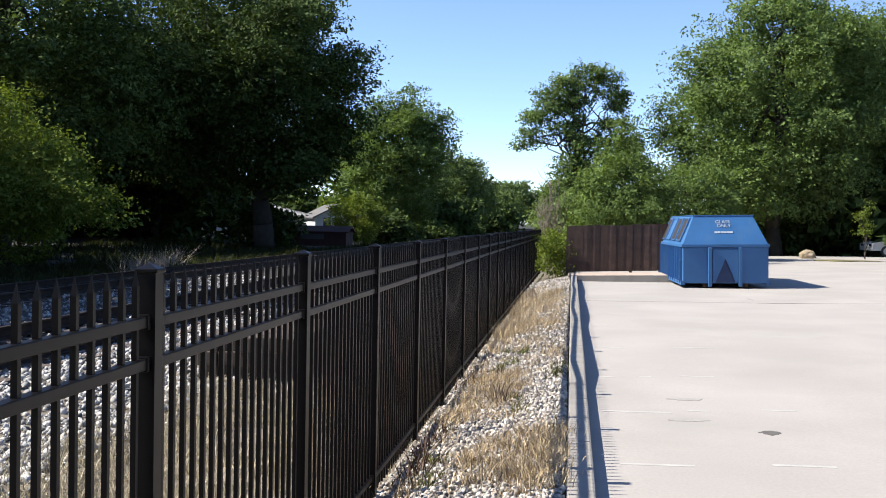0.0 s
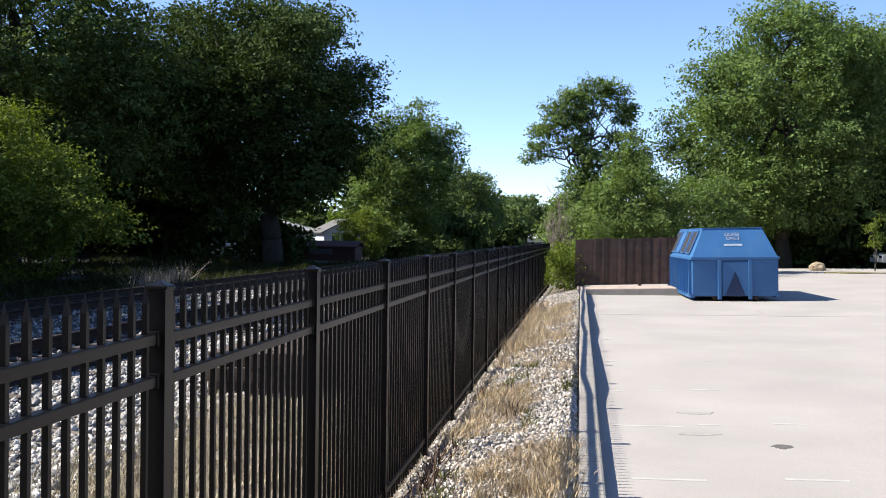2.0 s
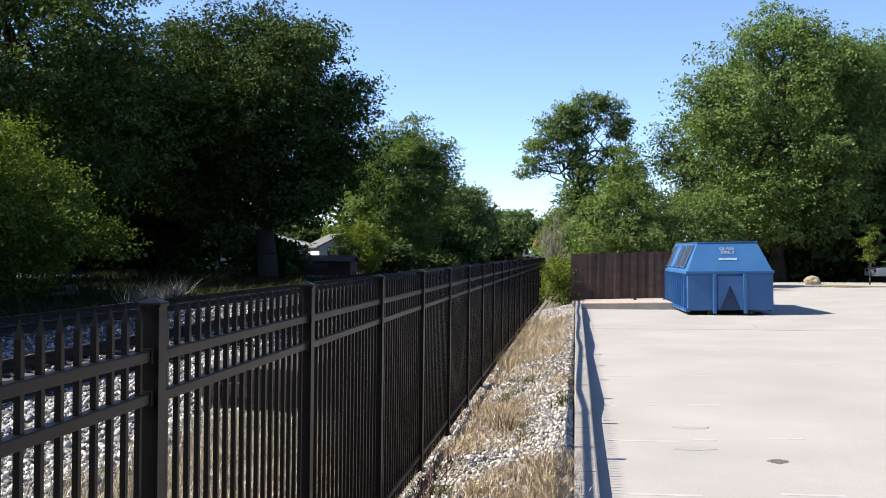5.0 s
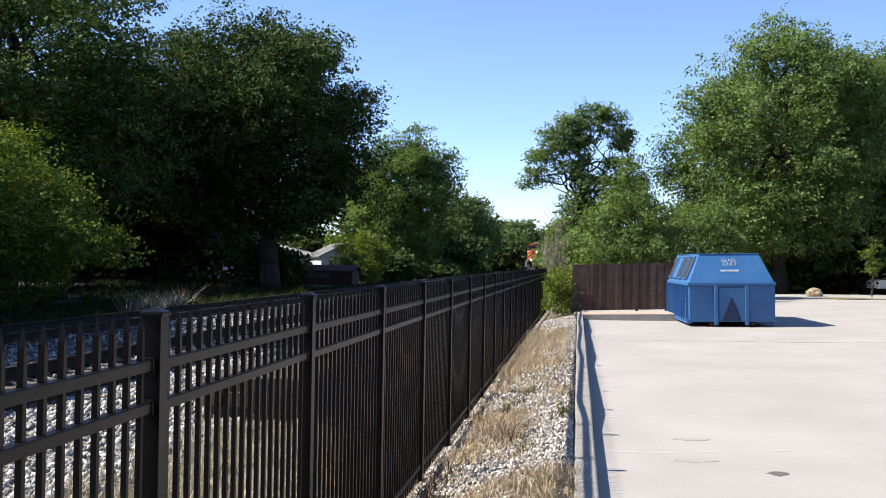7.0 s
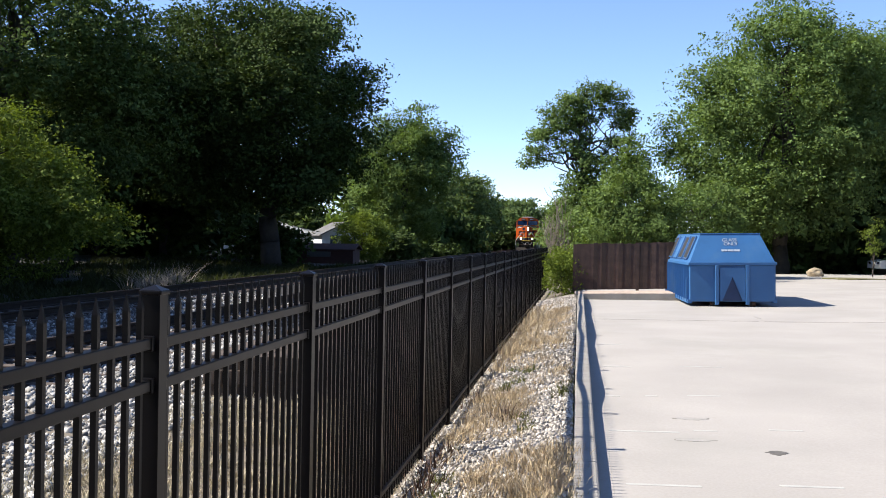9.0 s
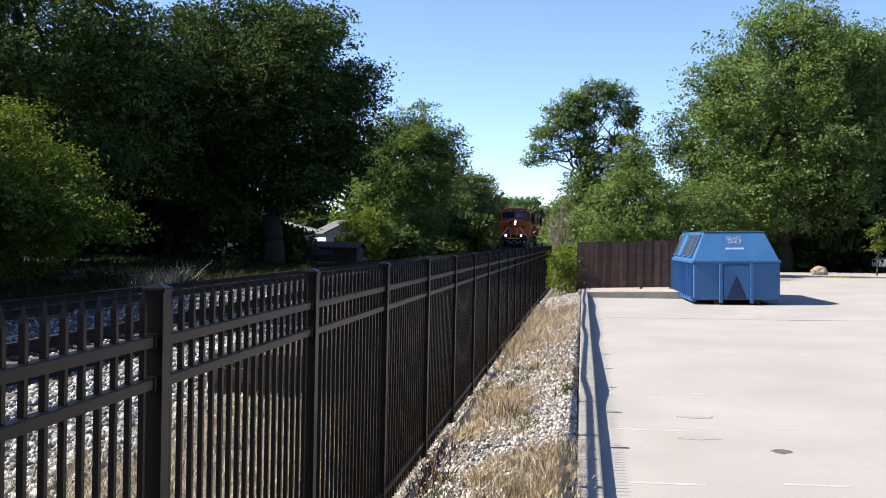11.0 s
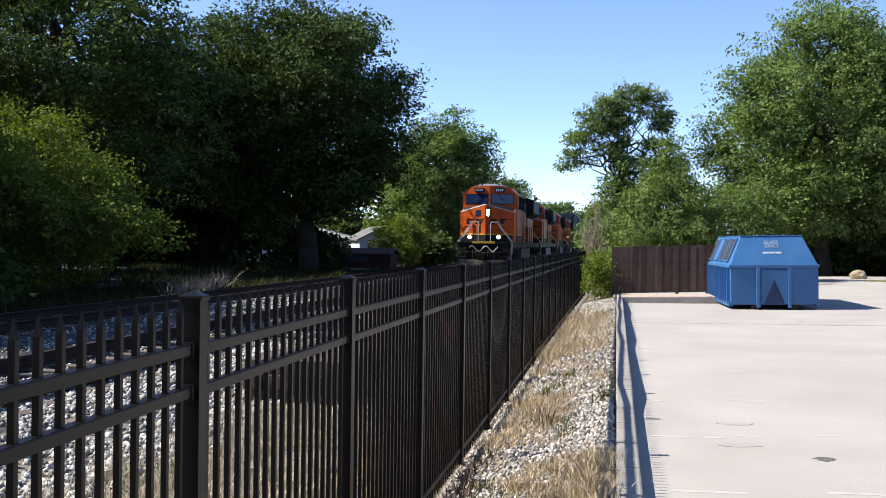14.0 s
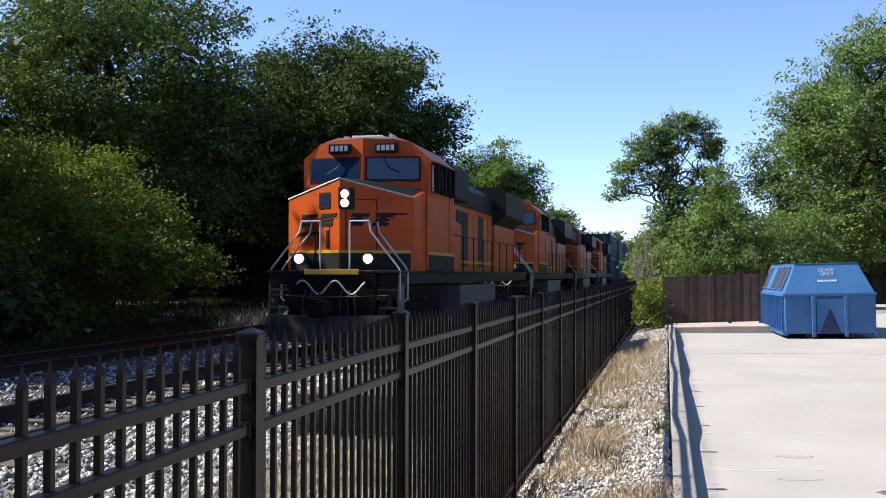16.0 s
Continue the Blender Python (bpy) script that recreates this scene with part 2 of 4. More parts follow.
ys = [-60, -20, *np.arange(-6, 60, 0.5), 70, 90, 130, 200, 400, 900, 2500]
xs = [-900, -200, -80, -40, -25, -18, -16.5, -15, -14.2, -13.6, -12, -10, -8, -7, -5.6, -5.1, -4.6, -3.9, -3.2, -2.6, -1.9, -1.6, -1.34, -1.1, -0.8, -0.5, -0.25, -0.02]
far = xs.index(-13.6)
sheet("ground_wood", xs[:far + 1], ys, bump_z, M["earth"], label="earth under the trees, their shade put into its dark colour", category="ground")
near = ys.index(70)
bed = xs.index(-5.6)
sheet("ground_trackside", xs[bed:], ys[:near + 1], bump_z, M["soil"], label="dry soil along the track", category="ground")
sheet("ground_track_bed", xs[far:bed + 1], ys[:near + 1], bump_z, M["shaded_bed"], label="ground under the tracks, tree shade put into its dark colour", category="ground")
sheet("ground_line", xs[far:], ys[near:], bump_z, M["earth"], label="weedy ground farther along the line, in the same shade-darkened colour", category="ground")
sheet("ground_lot_edge", [-0.02, 0.1, 60, 300, 900], [-60, 33.9, 60, 200, 900, 2500], lambda x, y: lot_z(min(x, 40), min(y, 60)) - 0.12, M["grass"], label="green ground beyond the paved lot", category="ground")
lx, ly = [0.15, 1.6, 5, 7, 10, 14, 20, 40], [-8, 0, 8.5, 17, 25.5, 34, 45, 62]
sheet("pavement_lot", lx, ly, lot_z, M["concrete"], label="pale sunlit concrete of the parking lot", category="pavement")


# ---- plants ----
def leaf_cloud(centres, normals, size, per, spread, gen, corners=4):
    """Small folded leaves in clumps round centres."""
    n = len(centres) * per
    c = np.repeat(centres, per, 0) + gen.normal(0, spread, (n, 3)) * np.array([1, 1, 0.6])
    nrm = np.repeat(normals, per, 0) * 0.8 + gen.normal(0, 0.6, (n, 3)) + np.array([0, 0, 0.5])
    nrm /= np.linalg.norm(nrm, axis=1, keepdims=True)
    a = np.cross(nrm, gen.normal(0, 1, (n, 3)))
    a /= np.linalg.norm(a, axis=1, keepdims=True)
    b = np.cross(nrm, a)
    s = size * gen.uniform(0.55, 1.3, (n, 1))
    w = s * gen.uniform(0.45, 0.7, (n, 1))
    if corners == 3:
        v = np.stack([c - a * s - b * w, c + a * s * 1.3, c - a * s * 0.4 + b * w * 1.6], 1)
    else:
        v = np.stack([c - a * s, c - b * w + nrm * w * 0.25, c + a * s, c + b * w + nrm * w * 0.25], 1)
    return v.reshape(-1, 3), np.arange(corners * n).reshape(-1, corners)


def blob_points(blobs, count, gen, lumps=0.5):
    """Points on the lumpy upper skins of many rounded masses, with a few inside."""
    B = np.array(blobs)
    area = B[:, 3] * B[:, 4] + B[:, 3] * B[:, 5] + B[:, 4] * B[:, 5]
    pick = gen.choice(len(B), count, p=area / area.sum())
    d = gen.normal(0, 1, (count, 3))
    d /= np.linalg.norm(d, axis=1, keepdims=True)
    low = d[:, 2] < -0.25
    d[low, 2] *= -gen.choice([1, -1], low.sum(), p=[0.7, 0.3])
    B = B[pick]
    r = 1 - 0.5 * gen.random((count, 1)) ** 2.0
    k = np.array([noise.noise(Vector(tuple(q * 1.9 + p[:3]))) + 0.5 * noise.noise(Vector(tuple(q * 4.7 + p[:3]))) for q, p in zip(d, B)])[:, None]
    return B[:, :3] + d * B[:, 3:6] * r * (1 + lumps * 0.6 * k), d


def limb(mesh, a, b, r0, r1, gen, steps=5, wander=0.06):
    a, b = Vector(a), Vector(b)
    pts = [a.lerp(b, k / steps) + (Vector(gen.normal(0, wander, 3)) * (b - a).length * (0 < k < steps)) for k in range(steps + 1)]
    for k in range(steps):
        mesh.rod(pts[k], pts[k + 1], r0 + (r1 - r0) * k / steps, 7, r0 + (r1 - r0) * (k + 1) / steps)
    return pts


def tree(name, label, at, blobs, trunk, leaves, mat, size=0.16, per=9, spread=0.3, seed=1, lumps=0.5, category="tree", limbs=9, lean=(0, 0), fork=0.35, corners=4, clump=(7, 2.3)):
    """at: foot. blobs: rounded masses of the crown (x, y, z, three radii) from the foot. trunk: radius at the foot."""
    gen = np.random.default_rng(seed)
    ob = thing(name, label, category, pose(*at))
    wood = Mesh()
    top = max(b[2] for b in blobs)
    pts = limb(wood, (0, 0, -0.3), (lean[0], lean[1], top * 0.8), trunk, trunk * 0.25, gen, 8, 0.012)
    for k in range(limbs):
        b = blobs[k % len(blobs)]
        s = pts[min(7, int(8 * (fork + (0.9 - fork) * gen.random())))]
        g = gen.normal(0, 0.28, 3)
        limb(wood, s, (b[0] + g[0] * b[3], b[1] + g[1] * b[4], max(s.z + 0.3, b[2] + g[2] * b[5] * 0.7)), trunk * 0.42, trunk * 0.07, gen)
    part("trunk", wood, M["bark"], ob, smooth=True)
    sprays, reach = clump
    c, d = blob_points(blobs, leaves // (per * sprays), gen, lumps)
    c, d = np.repeat(c, sprays, 0), np.repeat(d, sprays, 0)
    c = c + gen.normal(0, spread * reach, c.shape) * np.array([1, 1, 0.65]) - np.array([0, 0, 0.35 * spread * reach]) * gen.random((len(c), 1)) ** 2
    raw("crown", *leaf_cloud(c, d, size, per, spread, gen, corners), mat, ob)
    return ob


def masses(cx, cz, rx, rz, n, seed, ry=None, size=(0.2, 0.36), core=0.62, wobble=0.22):
    """Many boughs' masses on the uneven skin of an ellipsoid crown, with a looser core."""
    gen = np.random.default_rng(seed)
    ry = ry or rx
    out = [(cx, 0, cz, rx * core, ry * core, rz * core)]
    for k in range(n):
        u = 1 - 2 * (k + 0.5) / n
        a = k * 2.39996 + gen.normal(0, 0.35)
        d = np.array([math.sqrt(1 - u * u) * math.cos(a), math.sqrt(1 - u * u) * math.sin(a), u]) + gen.normal(0, 0.08, 3)
        q = gen.uniform(*size)
        f = (1 - q * 0.9) * (1 + wobble * (2 * gen.random() - 1.1)) * (1 + 0.16 * noise.noise(Vector(tuple(d * 1.4)) + Vector((seed, 0, 0))))
        m = min(rx, rz) * q
        out.append((cx + d[0] * rx * f, d[1] * ry * f, cz + d[2] * rz * f, m * 1.15, m * 1.15, m * 0.8))
    return out

# ---- trees ----
OAK = dict(size=0.13, per=11, spread=0.24, clump=(18, 3.2))
FINE = dict(n=150, size=(0.11, 0.23), core=0.72, wobble=0.13)


def crown(cx, cz, rx, rz, seed, ry=None, **more):
    return masses(cx, cz, rx, rz, seed=seed, ry=ry, **{**FINE, **more})


tree("oak_tree", "large dark oak with a broad dense crown beside the track", (-21.0, 70, -0.4), crown(-0.9, 10.6, 7.7, 7.4, 3, n=170) + [(-6.4, 0, 12.2, 3.2, 4, 3.6), (-6.5, 0, 9.4, 4, 4, 3.6), (-2, 0, 14.5, 3, 3, 2.6), (-6, 0, 7.6, 4, 4, 3), (-9, 1, 12.6, 3.6, 4, 3.4), (-3.2, 0, 16.4, 2.2, 3, 1.7), (-5.4, 0, 16.0, 2.2, 3, 1.9), (-7.6, 0.5, 16.2, 2.0, 3, 1.6), (-10.5, 2, 9, 4, 4, 4), (4.2, -2, 6.2, 2.6, 3, 2.0), (0, 4, 11, 6, 3, 5), (-3, 4, 8.5, 6, 3, 4), (2, 4, 9, 4.5, 3, 4.5)], 0.75, 185000, M["leaf_dark"], seed=3, **OAK)
tree("oak_tree", "tall dark oak behind the bushes by the track", (-33.5, 58, -0.4), crown(0, 10.8, 9.2, 9.2, 5, n=170) + [(4.5, -2, 5, 4.5, 4, 3.5), (7, 0, 8.5, 3.6, 4, 4.5)], 0.7, 135000, M["leaf_mid"], 0.135, 11, 0.24, seed=5, clump=(18, 3.4))
tree("bush", "large sunlit bush with yellow-green leaves beside the track", (-24.6, 39, -0.6), crown(-0.4, 3.4, 5.3, 4.3, 8, 5, n=80) + [(5.8, -1, 2.6, 1.2, 1.2, 0.6), (4.4, 0, 3.0, 1.6, 2, 0.9), (6.9, -0.6, 2.0, 0.9, 1.0, 0.5), (2.2, -1, 5.6, 1.3, 1.4, 0.9), (-3, -1, 6.6, 2.0, 2, 1.4), (3.4, 0, 4.4, 1.4, 1.6, 0.9)], 0.12, 80000, M["leaf_light"], 0.085, 9, 0.15, seed=8, category="bush", limbs=14, fork=0.1, clump=(16, 3.2))
tree("bush", "small yellow-green bush at the edge of the track", (-18.5, 88, -0.5), crown(0, 2.0, 2.3, 2.3, 9, n=50), 0.06, 14000, M["leaf_light"], 0.085, 9, 0.13, seed=9, category="bush", fork=0.1)
tree("maple_tree", "green tree with a rounded crown beyond the oak", (-18.9, 112, -0.3), crown(0, 8.3, 5.3, 7.6, 11, n=110), 0.4, 66000, M["leaf"], 0.15, 10, 0.26, seed=11)
tree("maple_tree", "green tree far along the track", (-17.0, 150, -0.3), crown(0, 6, 3.9, 5.4, 12, n=60), 0.4, 24000, M["leaf_far"], 0.21, 9, 0.35, seed=12)
ASH = [(-3.0, 0, 7.0, 0.8, 0.8, 0.7), (-2.6, 0, 8.2, 0.9, 0.9, 0.6), (-3.4, 0, 6.3, 0.5, 0.5, 0.4), (-1.8, 0, 9.6, 1.1, 1.0, 0.5), (-0.6, 0.2, 10.4, 1.2, 1.1, 0.5), (0.8, 0, 11.0, 1.2, 1.1, 0.5),
       (1.9, 0, 10.6, 0.9, 0.9, 0.5), (2.5, 0, 9.6, 0.8, 0.8, 0.5), (2.9, 0.2, 9.2, 0.5, 0.6, 0.3), (-1.0, 0, 8.3, 0.9, 0.9, 0.5), (-0.2, 0, 7.2, 0.9, 0.9, 0.8), (0.3, 0.3, 9.3, 0.7, 0.7, 0.4),
       (-1.6, 0, 8.9, 0.9, 0.9, 0.6), (-0.6, 0, 9.5, 1.0, 1.0, 0.6), (-0.3, 0.3, 8.8, 0.7, 0.7, 0.5), (0.4, 0, 10.1, 0.9, 0.9, 0.5), (-2.3, 0, 7.9, 0.6, 0.6, 0.5), (-1.2, 0, 7.5, 0.8, 0.7, 0.5),
       (-2.0, 0, 6.7, 0.5, 0.5, 0.3), (0.2, 0, 8.0, 0.5, 0.5, 0.9), (0.1, 0, 6.6, 0.7, 0.7, 0.7), (1.6, 0, 9.8, 0.6, 0.6, 0.4), (2.3, 0, 8.9, 0.8, 0.8, 0.4), (1.5, 0.2, 9.0, 0.5, 0.5, 0.2),
       (2.4, 0, 7.6, 1.2, 1.1, 0.8), (3.4, 0, 6.6, 1.0, 1.0, 0.7), (1.0, 0, 6.2, 1.2, 1.2, 1.1), (2.6, 0, 5.2, 1.8, 1.5, 1.2), (0.2, 0, 4.4, 1.6, 1.5, 1.5), (-0.8, 0, 3.0, 1.4, 1.4, 1.4)]
tree("ash_tree", "tall slender tree with an airy spreading crown behind the wooden fence", (0.1, 66, 0), [(x, y, z, a * k, b * k, c * k) for x, y, z, a, b, c in ASH for k in ([0.84] if z > 6.4 else [1.0])], 0.2, 44000, M["leaf"], 0.085, 9, 0.13, seed=14, lean=(0.2, 0), limbs=26, clump=(7, 2.0))
tree("bush", "tall leafy bush behind the wooden fence", (2.4, 50, 0), crown(0, 2.3, 2.5, 2.7, 15, n=60) + [(0.1, 0, 5.0, 0.8, 0.8, 0.9), (-0.1, 0, 5.8, 0.5, 0.5, 0.6)], 0.1, 36000, M["leaf"], 0.075, 9, 0.13, seed=15, category="bush", fork=0.1)
tree("bush", "broad leafy bush behind the wooden fence", (6.0, 55, 0), crown(0, 2.1, 2.7, 2.8, 16, n=70), 0.1, 30000, M["leaf"], 0.08, 9, 0.13, seed=16, category="bush", fork=0.1)
tree("cottonwood_tree", "very tall sunlit green tree behind the parking lot", (12.4, 66, 0), crown(0, 8.6, 6.2, 7.5, 18, 5, n=180) + [(-5.0, 0, 11.2, 1.2, 1.2, 1.6), (-5.2, 0, 9.8, 0.8, 0.9, 0.5), (-3.6, 0, 12.2, 1.2, 1.2, 1.0), (-4.0, 0, 5, 2.2, 2, 2.6), (-2.5, -2, 3.4, 2.6, 2, 1.8)], 0.5, 155000, M["leaf"], 0.1, 10, 0.2, seed=18, clump=(12, 3.0))
tree("cottonwood_tree", "tall green tree in a row behind the parking lot", (21.3, 71, 0), crown(0, 9.0, 6.2, 6.8, 19, n=140), 0.5, 90000, M["leaf"], 0.11, 10, 0.2, seed=19, clump=(12, 3.0))


# woods along the line, in which single trees stand apart
def wood_tree(name, label, mat, cz, rx, rz, leaves, size, seed):
    return tree(name, label, (0, 0, -50), masses(0, cz, rx, rz, 44, seed), 0.35, leaves, mat, size, 9, 0.5, seed=seed, corners=3)


gen = np.random.default_rng(21)
kinds = [wood_tree("woodland_tree", "tall dense green tree of the wood beside the railway", M["leaf_dark"], 9.5, 5.5, 8, 9000, 0.38, 31),
         wood_tree("woodland_tree", "broad dense green tree of the wood beside the railway", M["leaf"], 8.5, 6.2, 7, 7000, 0.38, 32),
         wood_tree("woodland_tree", "distant hazy green tree along the railway", M["leaf_far"], 9.5, 6.5, 8.5, 8000, 0.42, 33)]
# trees behind and abreast of the eye are unseen, added to cut the light
kind_at = [[(-60, 40), (-64, 54), (-38.5, 43), (-40, 83), (-46, 74), (-46, 88), (-40, 74), (-33, 80), (-27, 20), (-26.5, 6), (-27.5, -8), (-50, 80), (-52, 106), (-76, 62), (-33, 31), (-30, -24), (-16, -34), (12, -40), (34, -26), (-4, -46)],
           [(-42, 32), (-38, 12), (-58, 118), (-26.5, 133), (-60, 98), (-54, 136), (-60, 84), (30, 72), (38, 66), (28, 84), (17, 86), (46, 60), (2, -36), (24, -36), (44, -8), (46, 14), (44, 36)],
           [(-19, 185), (-22, 215), (-18, 255), (-24, 300), (-20, 350), (-26, 400), (-26, 470), (-15, 482), (-4, 490), (7, 485), (5, 210), (7, 250), (6, 300), (4.5, 360), (18, 470), (-31, 430), (-22, 425), (-38, 440), (24, 120)]]
for k, spots in zip(kinds, kind_at):
    for n, (x, y) in enumerate(spots):
        m = pose(x, y, -0.4 - 2.2 * gen.random(), 0, 0, 360 * gen.random()) @ Matrix.Scale(1.4 if y > 380 else 0.8 if y > 170 else 1, 4)
        if n:
            copy_thing(k, m)
        else:
            k.matrix_basis = m
shrub = tree("shrub", "dense dark shrub in the shade at the foot of the wood", (-22, 73, -0.5), masses(0, 1.2, 2.6, 1.8, 22, 41), 0.06, 5500, M["leaf_dark"], 0.17, 9, 0.25, seed=41, category="bush", fork=0.1, corners=3)
for x, y in [(-36, 46), (-41, 54), (-17.5, 98), (-17, 130), (-16.5, 165), (-22, 30), (-27, 24)]:
    low = -39 < x < -16 and 58 < y < 90
    copy_thing(shrub, pose(x, y, -0.4 - 0.9 * gen.random(), 0, 0, 360 * gen.random()) @ Matrix.Diagonal((1, 1, 0.5 if low else gen.uniform(0.7, 1.1), 1)))
# a low row of unseen trees, added left of view to shade the second track
for x, y in ((-21, 17), (-20.5, 9), (-21.5, 0), (-21, -9), (-25, 25)):
    copy_thing(kinds[1], pose(x, y, -0.9, 0, 0, 97 * y) @ Matrix.Scale(0.66, 4))
# one more unseen tree, added to shade the foot of the sunlit bush
copy_thing(kinds[0], pose(-33.5, 40.5, -0.9, 0, 0, 40) @ Matrix.Scale(0.6, 4))
for k, (x, y) in enumerate([(-96 + 8 * i, 138 + 6 * math.sin(i)) for i in range(10)] + [(-54 + 6 * i, 92 + 4 * math.sin(2 * i)) for i in range(4)] + [(16 + 4 * i, 70 + math.sin(i)) for i in range(6)] + [(-17.5, 140), (-16.5, 200), (3, 135), (2, 170)]):
    copy_thing(shrub, pose(x, y, -0.6, 0, 0, 70 * k) @ Matrix.Scale(2.2 + 0.5 * math.sin(3 * k), 4))
weed = tree("weed_clump", "tall yellow-green weeds at the end of the steel fence", (-0.55, 36.6, -0.4), masses(0, 0.75, 0.6, 0.8, 16, 43), 0.02, 3600, M["leaf_light"], 0.05, 8, 0.1, seed=43, category="weeds", fork=0.05)
copy_thing(weed, pose(-0.6, 39.0, -0.3, 0, 0, 120))
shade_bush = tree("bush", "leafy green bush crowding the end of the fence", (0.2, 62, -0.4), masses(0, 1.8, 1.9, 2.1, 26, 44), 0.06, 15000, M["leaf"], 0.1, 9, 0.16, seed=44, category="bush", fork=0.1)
tree("bush", "leafy bush beside the track behind the dead shrub", (-0.6, 82, -0.4), masses(0, 2.2, 1.9, 2.6, 24, 45), 0.06, 15000, M["leaf"], 0.13, 9, 0.2, seed=45, category="bush", fork=0.1)


def bare_shrub(at, height, seed):
    gen = np.random.default_rng(seed)
    ob = thing("dead_shrub", "bare grey dead shrub with fine upright twigs", "shrub", pose(*at))
    m = Mesh()
    for k in range(34):
        a, r = gen.uniform(0, math.tau), gen.uniform(0.1, 0.85)
        top = Vector((r * math.cos(a), r * math.sin(a), height * gen.uniform(0.5, 1) * (1.15 - 0.5 * r)))
        pts = limb(m, (0.1 * math.cos(a), 0.1 * math.sin(a), 0), top, 0.03, 0.012, gen, 5, 0.03)
        for _ in range(10):
            s = pts[int(gen.integers(1, 6))]
            limb(m, s, s + Vector((gen.normal(0, 0.22), gen.normal(0, 0.22), gen.uniform(0.2, 0.6))), 0.013, 0.007, gen, 2)
    part("brushwood", m, M["deadwood"], ob)
    return ob


bare_shrub((-1.0, 51, -0.5), 4.0, 51)
tree("sapling", "slender staked sapling at the edge of the lot", (15.25, 57, 0.0), [(-0.1, 0, 1.35, 0.26, 0.26, 0.22), (0.12, 0, 1.7, 0.3, 0.3, 0.3), (-0.18, 0, 2.3, 0.3, 0.3, 0.26), (0.1, 0, 2.7, 0.22, 0.22, 0.3), (0.05, 0, 3.2, 0.08, 0.08, 0.25)], 0.045, 800, M["leaf_light"], 0.06, 8, 0.09, seed=52, limbs=6, clump=(2, 1.5))


# ---- ornamental steel fence ----
def picket_mesh():
    m = Mesh()
    r, y = 0.009, FENCE_TOP + 0.014
    m.box(-r, r, -r, r, -0.32, y - 0.055)
    m.add([(-r, -r, y - 0.055), (r, -r, y - 0.055), (r, r, y - 0.055), (-r, r, y - 0.055), (0, 0, y)], [(0, 1, 4), (1, 2, 4), (2, 3, 4), (3, 0, 4)])
    return m.data("picket", M["black"])


def fence_panel(picket, name, label):
    """One bay: a post at its near end, three rails, and pickets with spear points."""
    ob = thing(name, label, "fence", group="bays of the steel fence")
    post = Mesh().box(-0.032, 0.032, -0.032, 0.032, -0.45, FENCE_TOP)
    part("post", post, M["black"], ob)
    cap = Mesh().box(-0.038, 0.038, -0.038, 0.038, FENCE_TOP, FENCE_TOP + 0.016, 0.005)
    cap.add([(-0.034, -0.034, FENCE_TOP + 0.016), (0.034, -0.034, FENCE_TOP + 0.016), (0.034, 0.034, FENCE_TOP + 0.016), (-0.034, 0.034, FENCE_TOP + 0.016), (0, 0, FENCE_TOP + 0.032)], [(0, 1, 4), (1, 2, 4), (2, 3, 4), (3, 0, 4)])
    part("post_cap", cap, M["black"], ob)
    for z in (FENCE_TOP - 0.156, FENCE_TOP - 0.289, -0.2):
        part("rail", Mesh().box(-0.019, 0.019, 0.036, FENCE_STEP - 0.036, z - 0.018, z + 0.018, 0.004), M["black"], ob)
        for y in (0.045, FENCE_STEP - 0.045):
            part("bracket", Mesh().box(-0.024, 0.024, y - 0.012, y + 0.012, z - 0.024, z + 0.024, 0.004), M["black"], ob)
    n = 18
    for k in range(n):
        part("picket", picket, None, ob, at=pose(0, FENCE_STEP * (k + 1) / (n + 1), 0))
    return ob


bay = fence_panel(picket_mesh(), "fence_bay", "black powder-coated steel fence bay with spear-topped pickets")
FENCE_Y = 3.176 - 3 * FENCE_STEP
bay.matrix_basis = pose(FENCE_X, FENCE_Y, 0)
for k in range(1, 24):
    copy_thing(bay, pose(FENCE_X + 0.002 * k * FENCE_STEP, FENCE_Y + k * FENCE_STEP, -0.003 * k))


# ---- wooden screen fence ----
def screen_fence():
    ob = thing("wooden_fence", "dark weathered vertical-board wooden privacy fence", "fence", pose(-0.18, 36.2, -0.14))
    gen = np.random.default_rng(4)
    for k in range(31):
        w = 0.14
        part("board", Mesh().box(k * w - 0.003 * (k % 2), (k + 1) * w + 0.003 * (k % 2), -0.02 - 0.006 * (k % 2) + gen.normal(0, 0.002), -0.001 - 0.006 * (k % 2), 0.05 + 0.036 * k * w, 1.62 + 0.042 * k * w + gen.normal(0, 0.014)), M["board"], ob)
    for z in (0.3, 1.35):
        part("rail", Mesh().prism([(0, z), (4.34, z + 0.17), (4.34, z + 0.26), (0, z + 0.09)], "y", 0.006, 0.05), M["board"], ob)
    for x in (0.05, 2.2, 4.25):
        part("post", Mesh().box(x - 0.05, x + 0.05, 0.055, 0.155, -0.3, 1.55 + 0.04 * x), M["board"], ob)
    return ob


screen_fence()
# ---- kerb ----
kerb = thing("kerb", "pale uneven concrete kerb along the edge of the parking lot", "kerb", kind="structure")


def kerb_z(y):
    """Poured in long stretches that have settled: each sinks along its length, then the next stands a little higher."""
    return float(np.interp(y, [-8, 11.3, 12.3, 18.4, 20.2, 26.6, 28.2, 34], [-0.10, -0.115, -0.055, -0.105, -0.05, -0.10, -0.06, -0.115]))


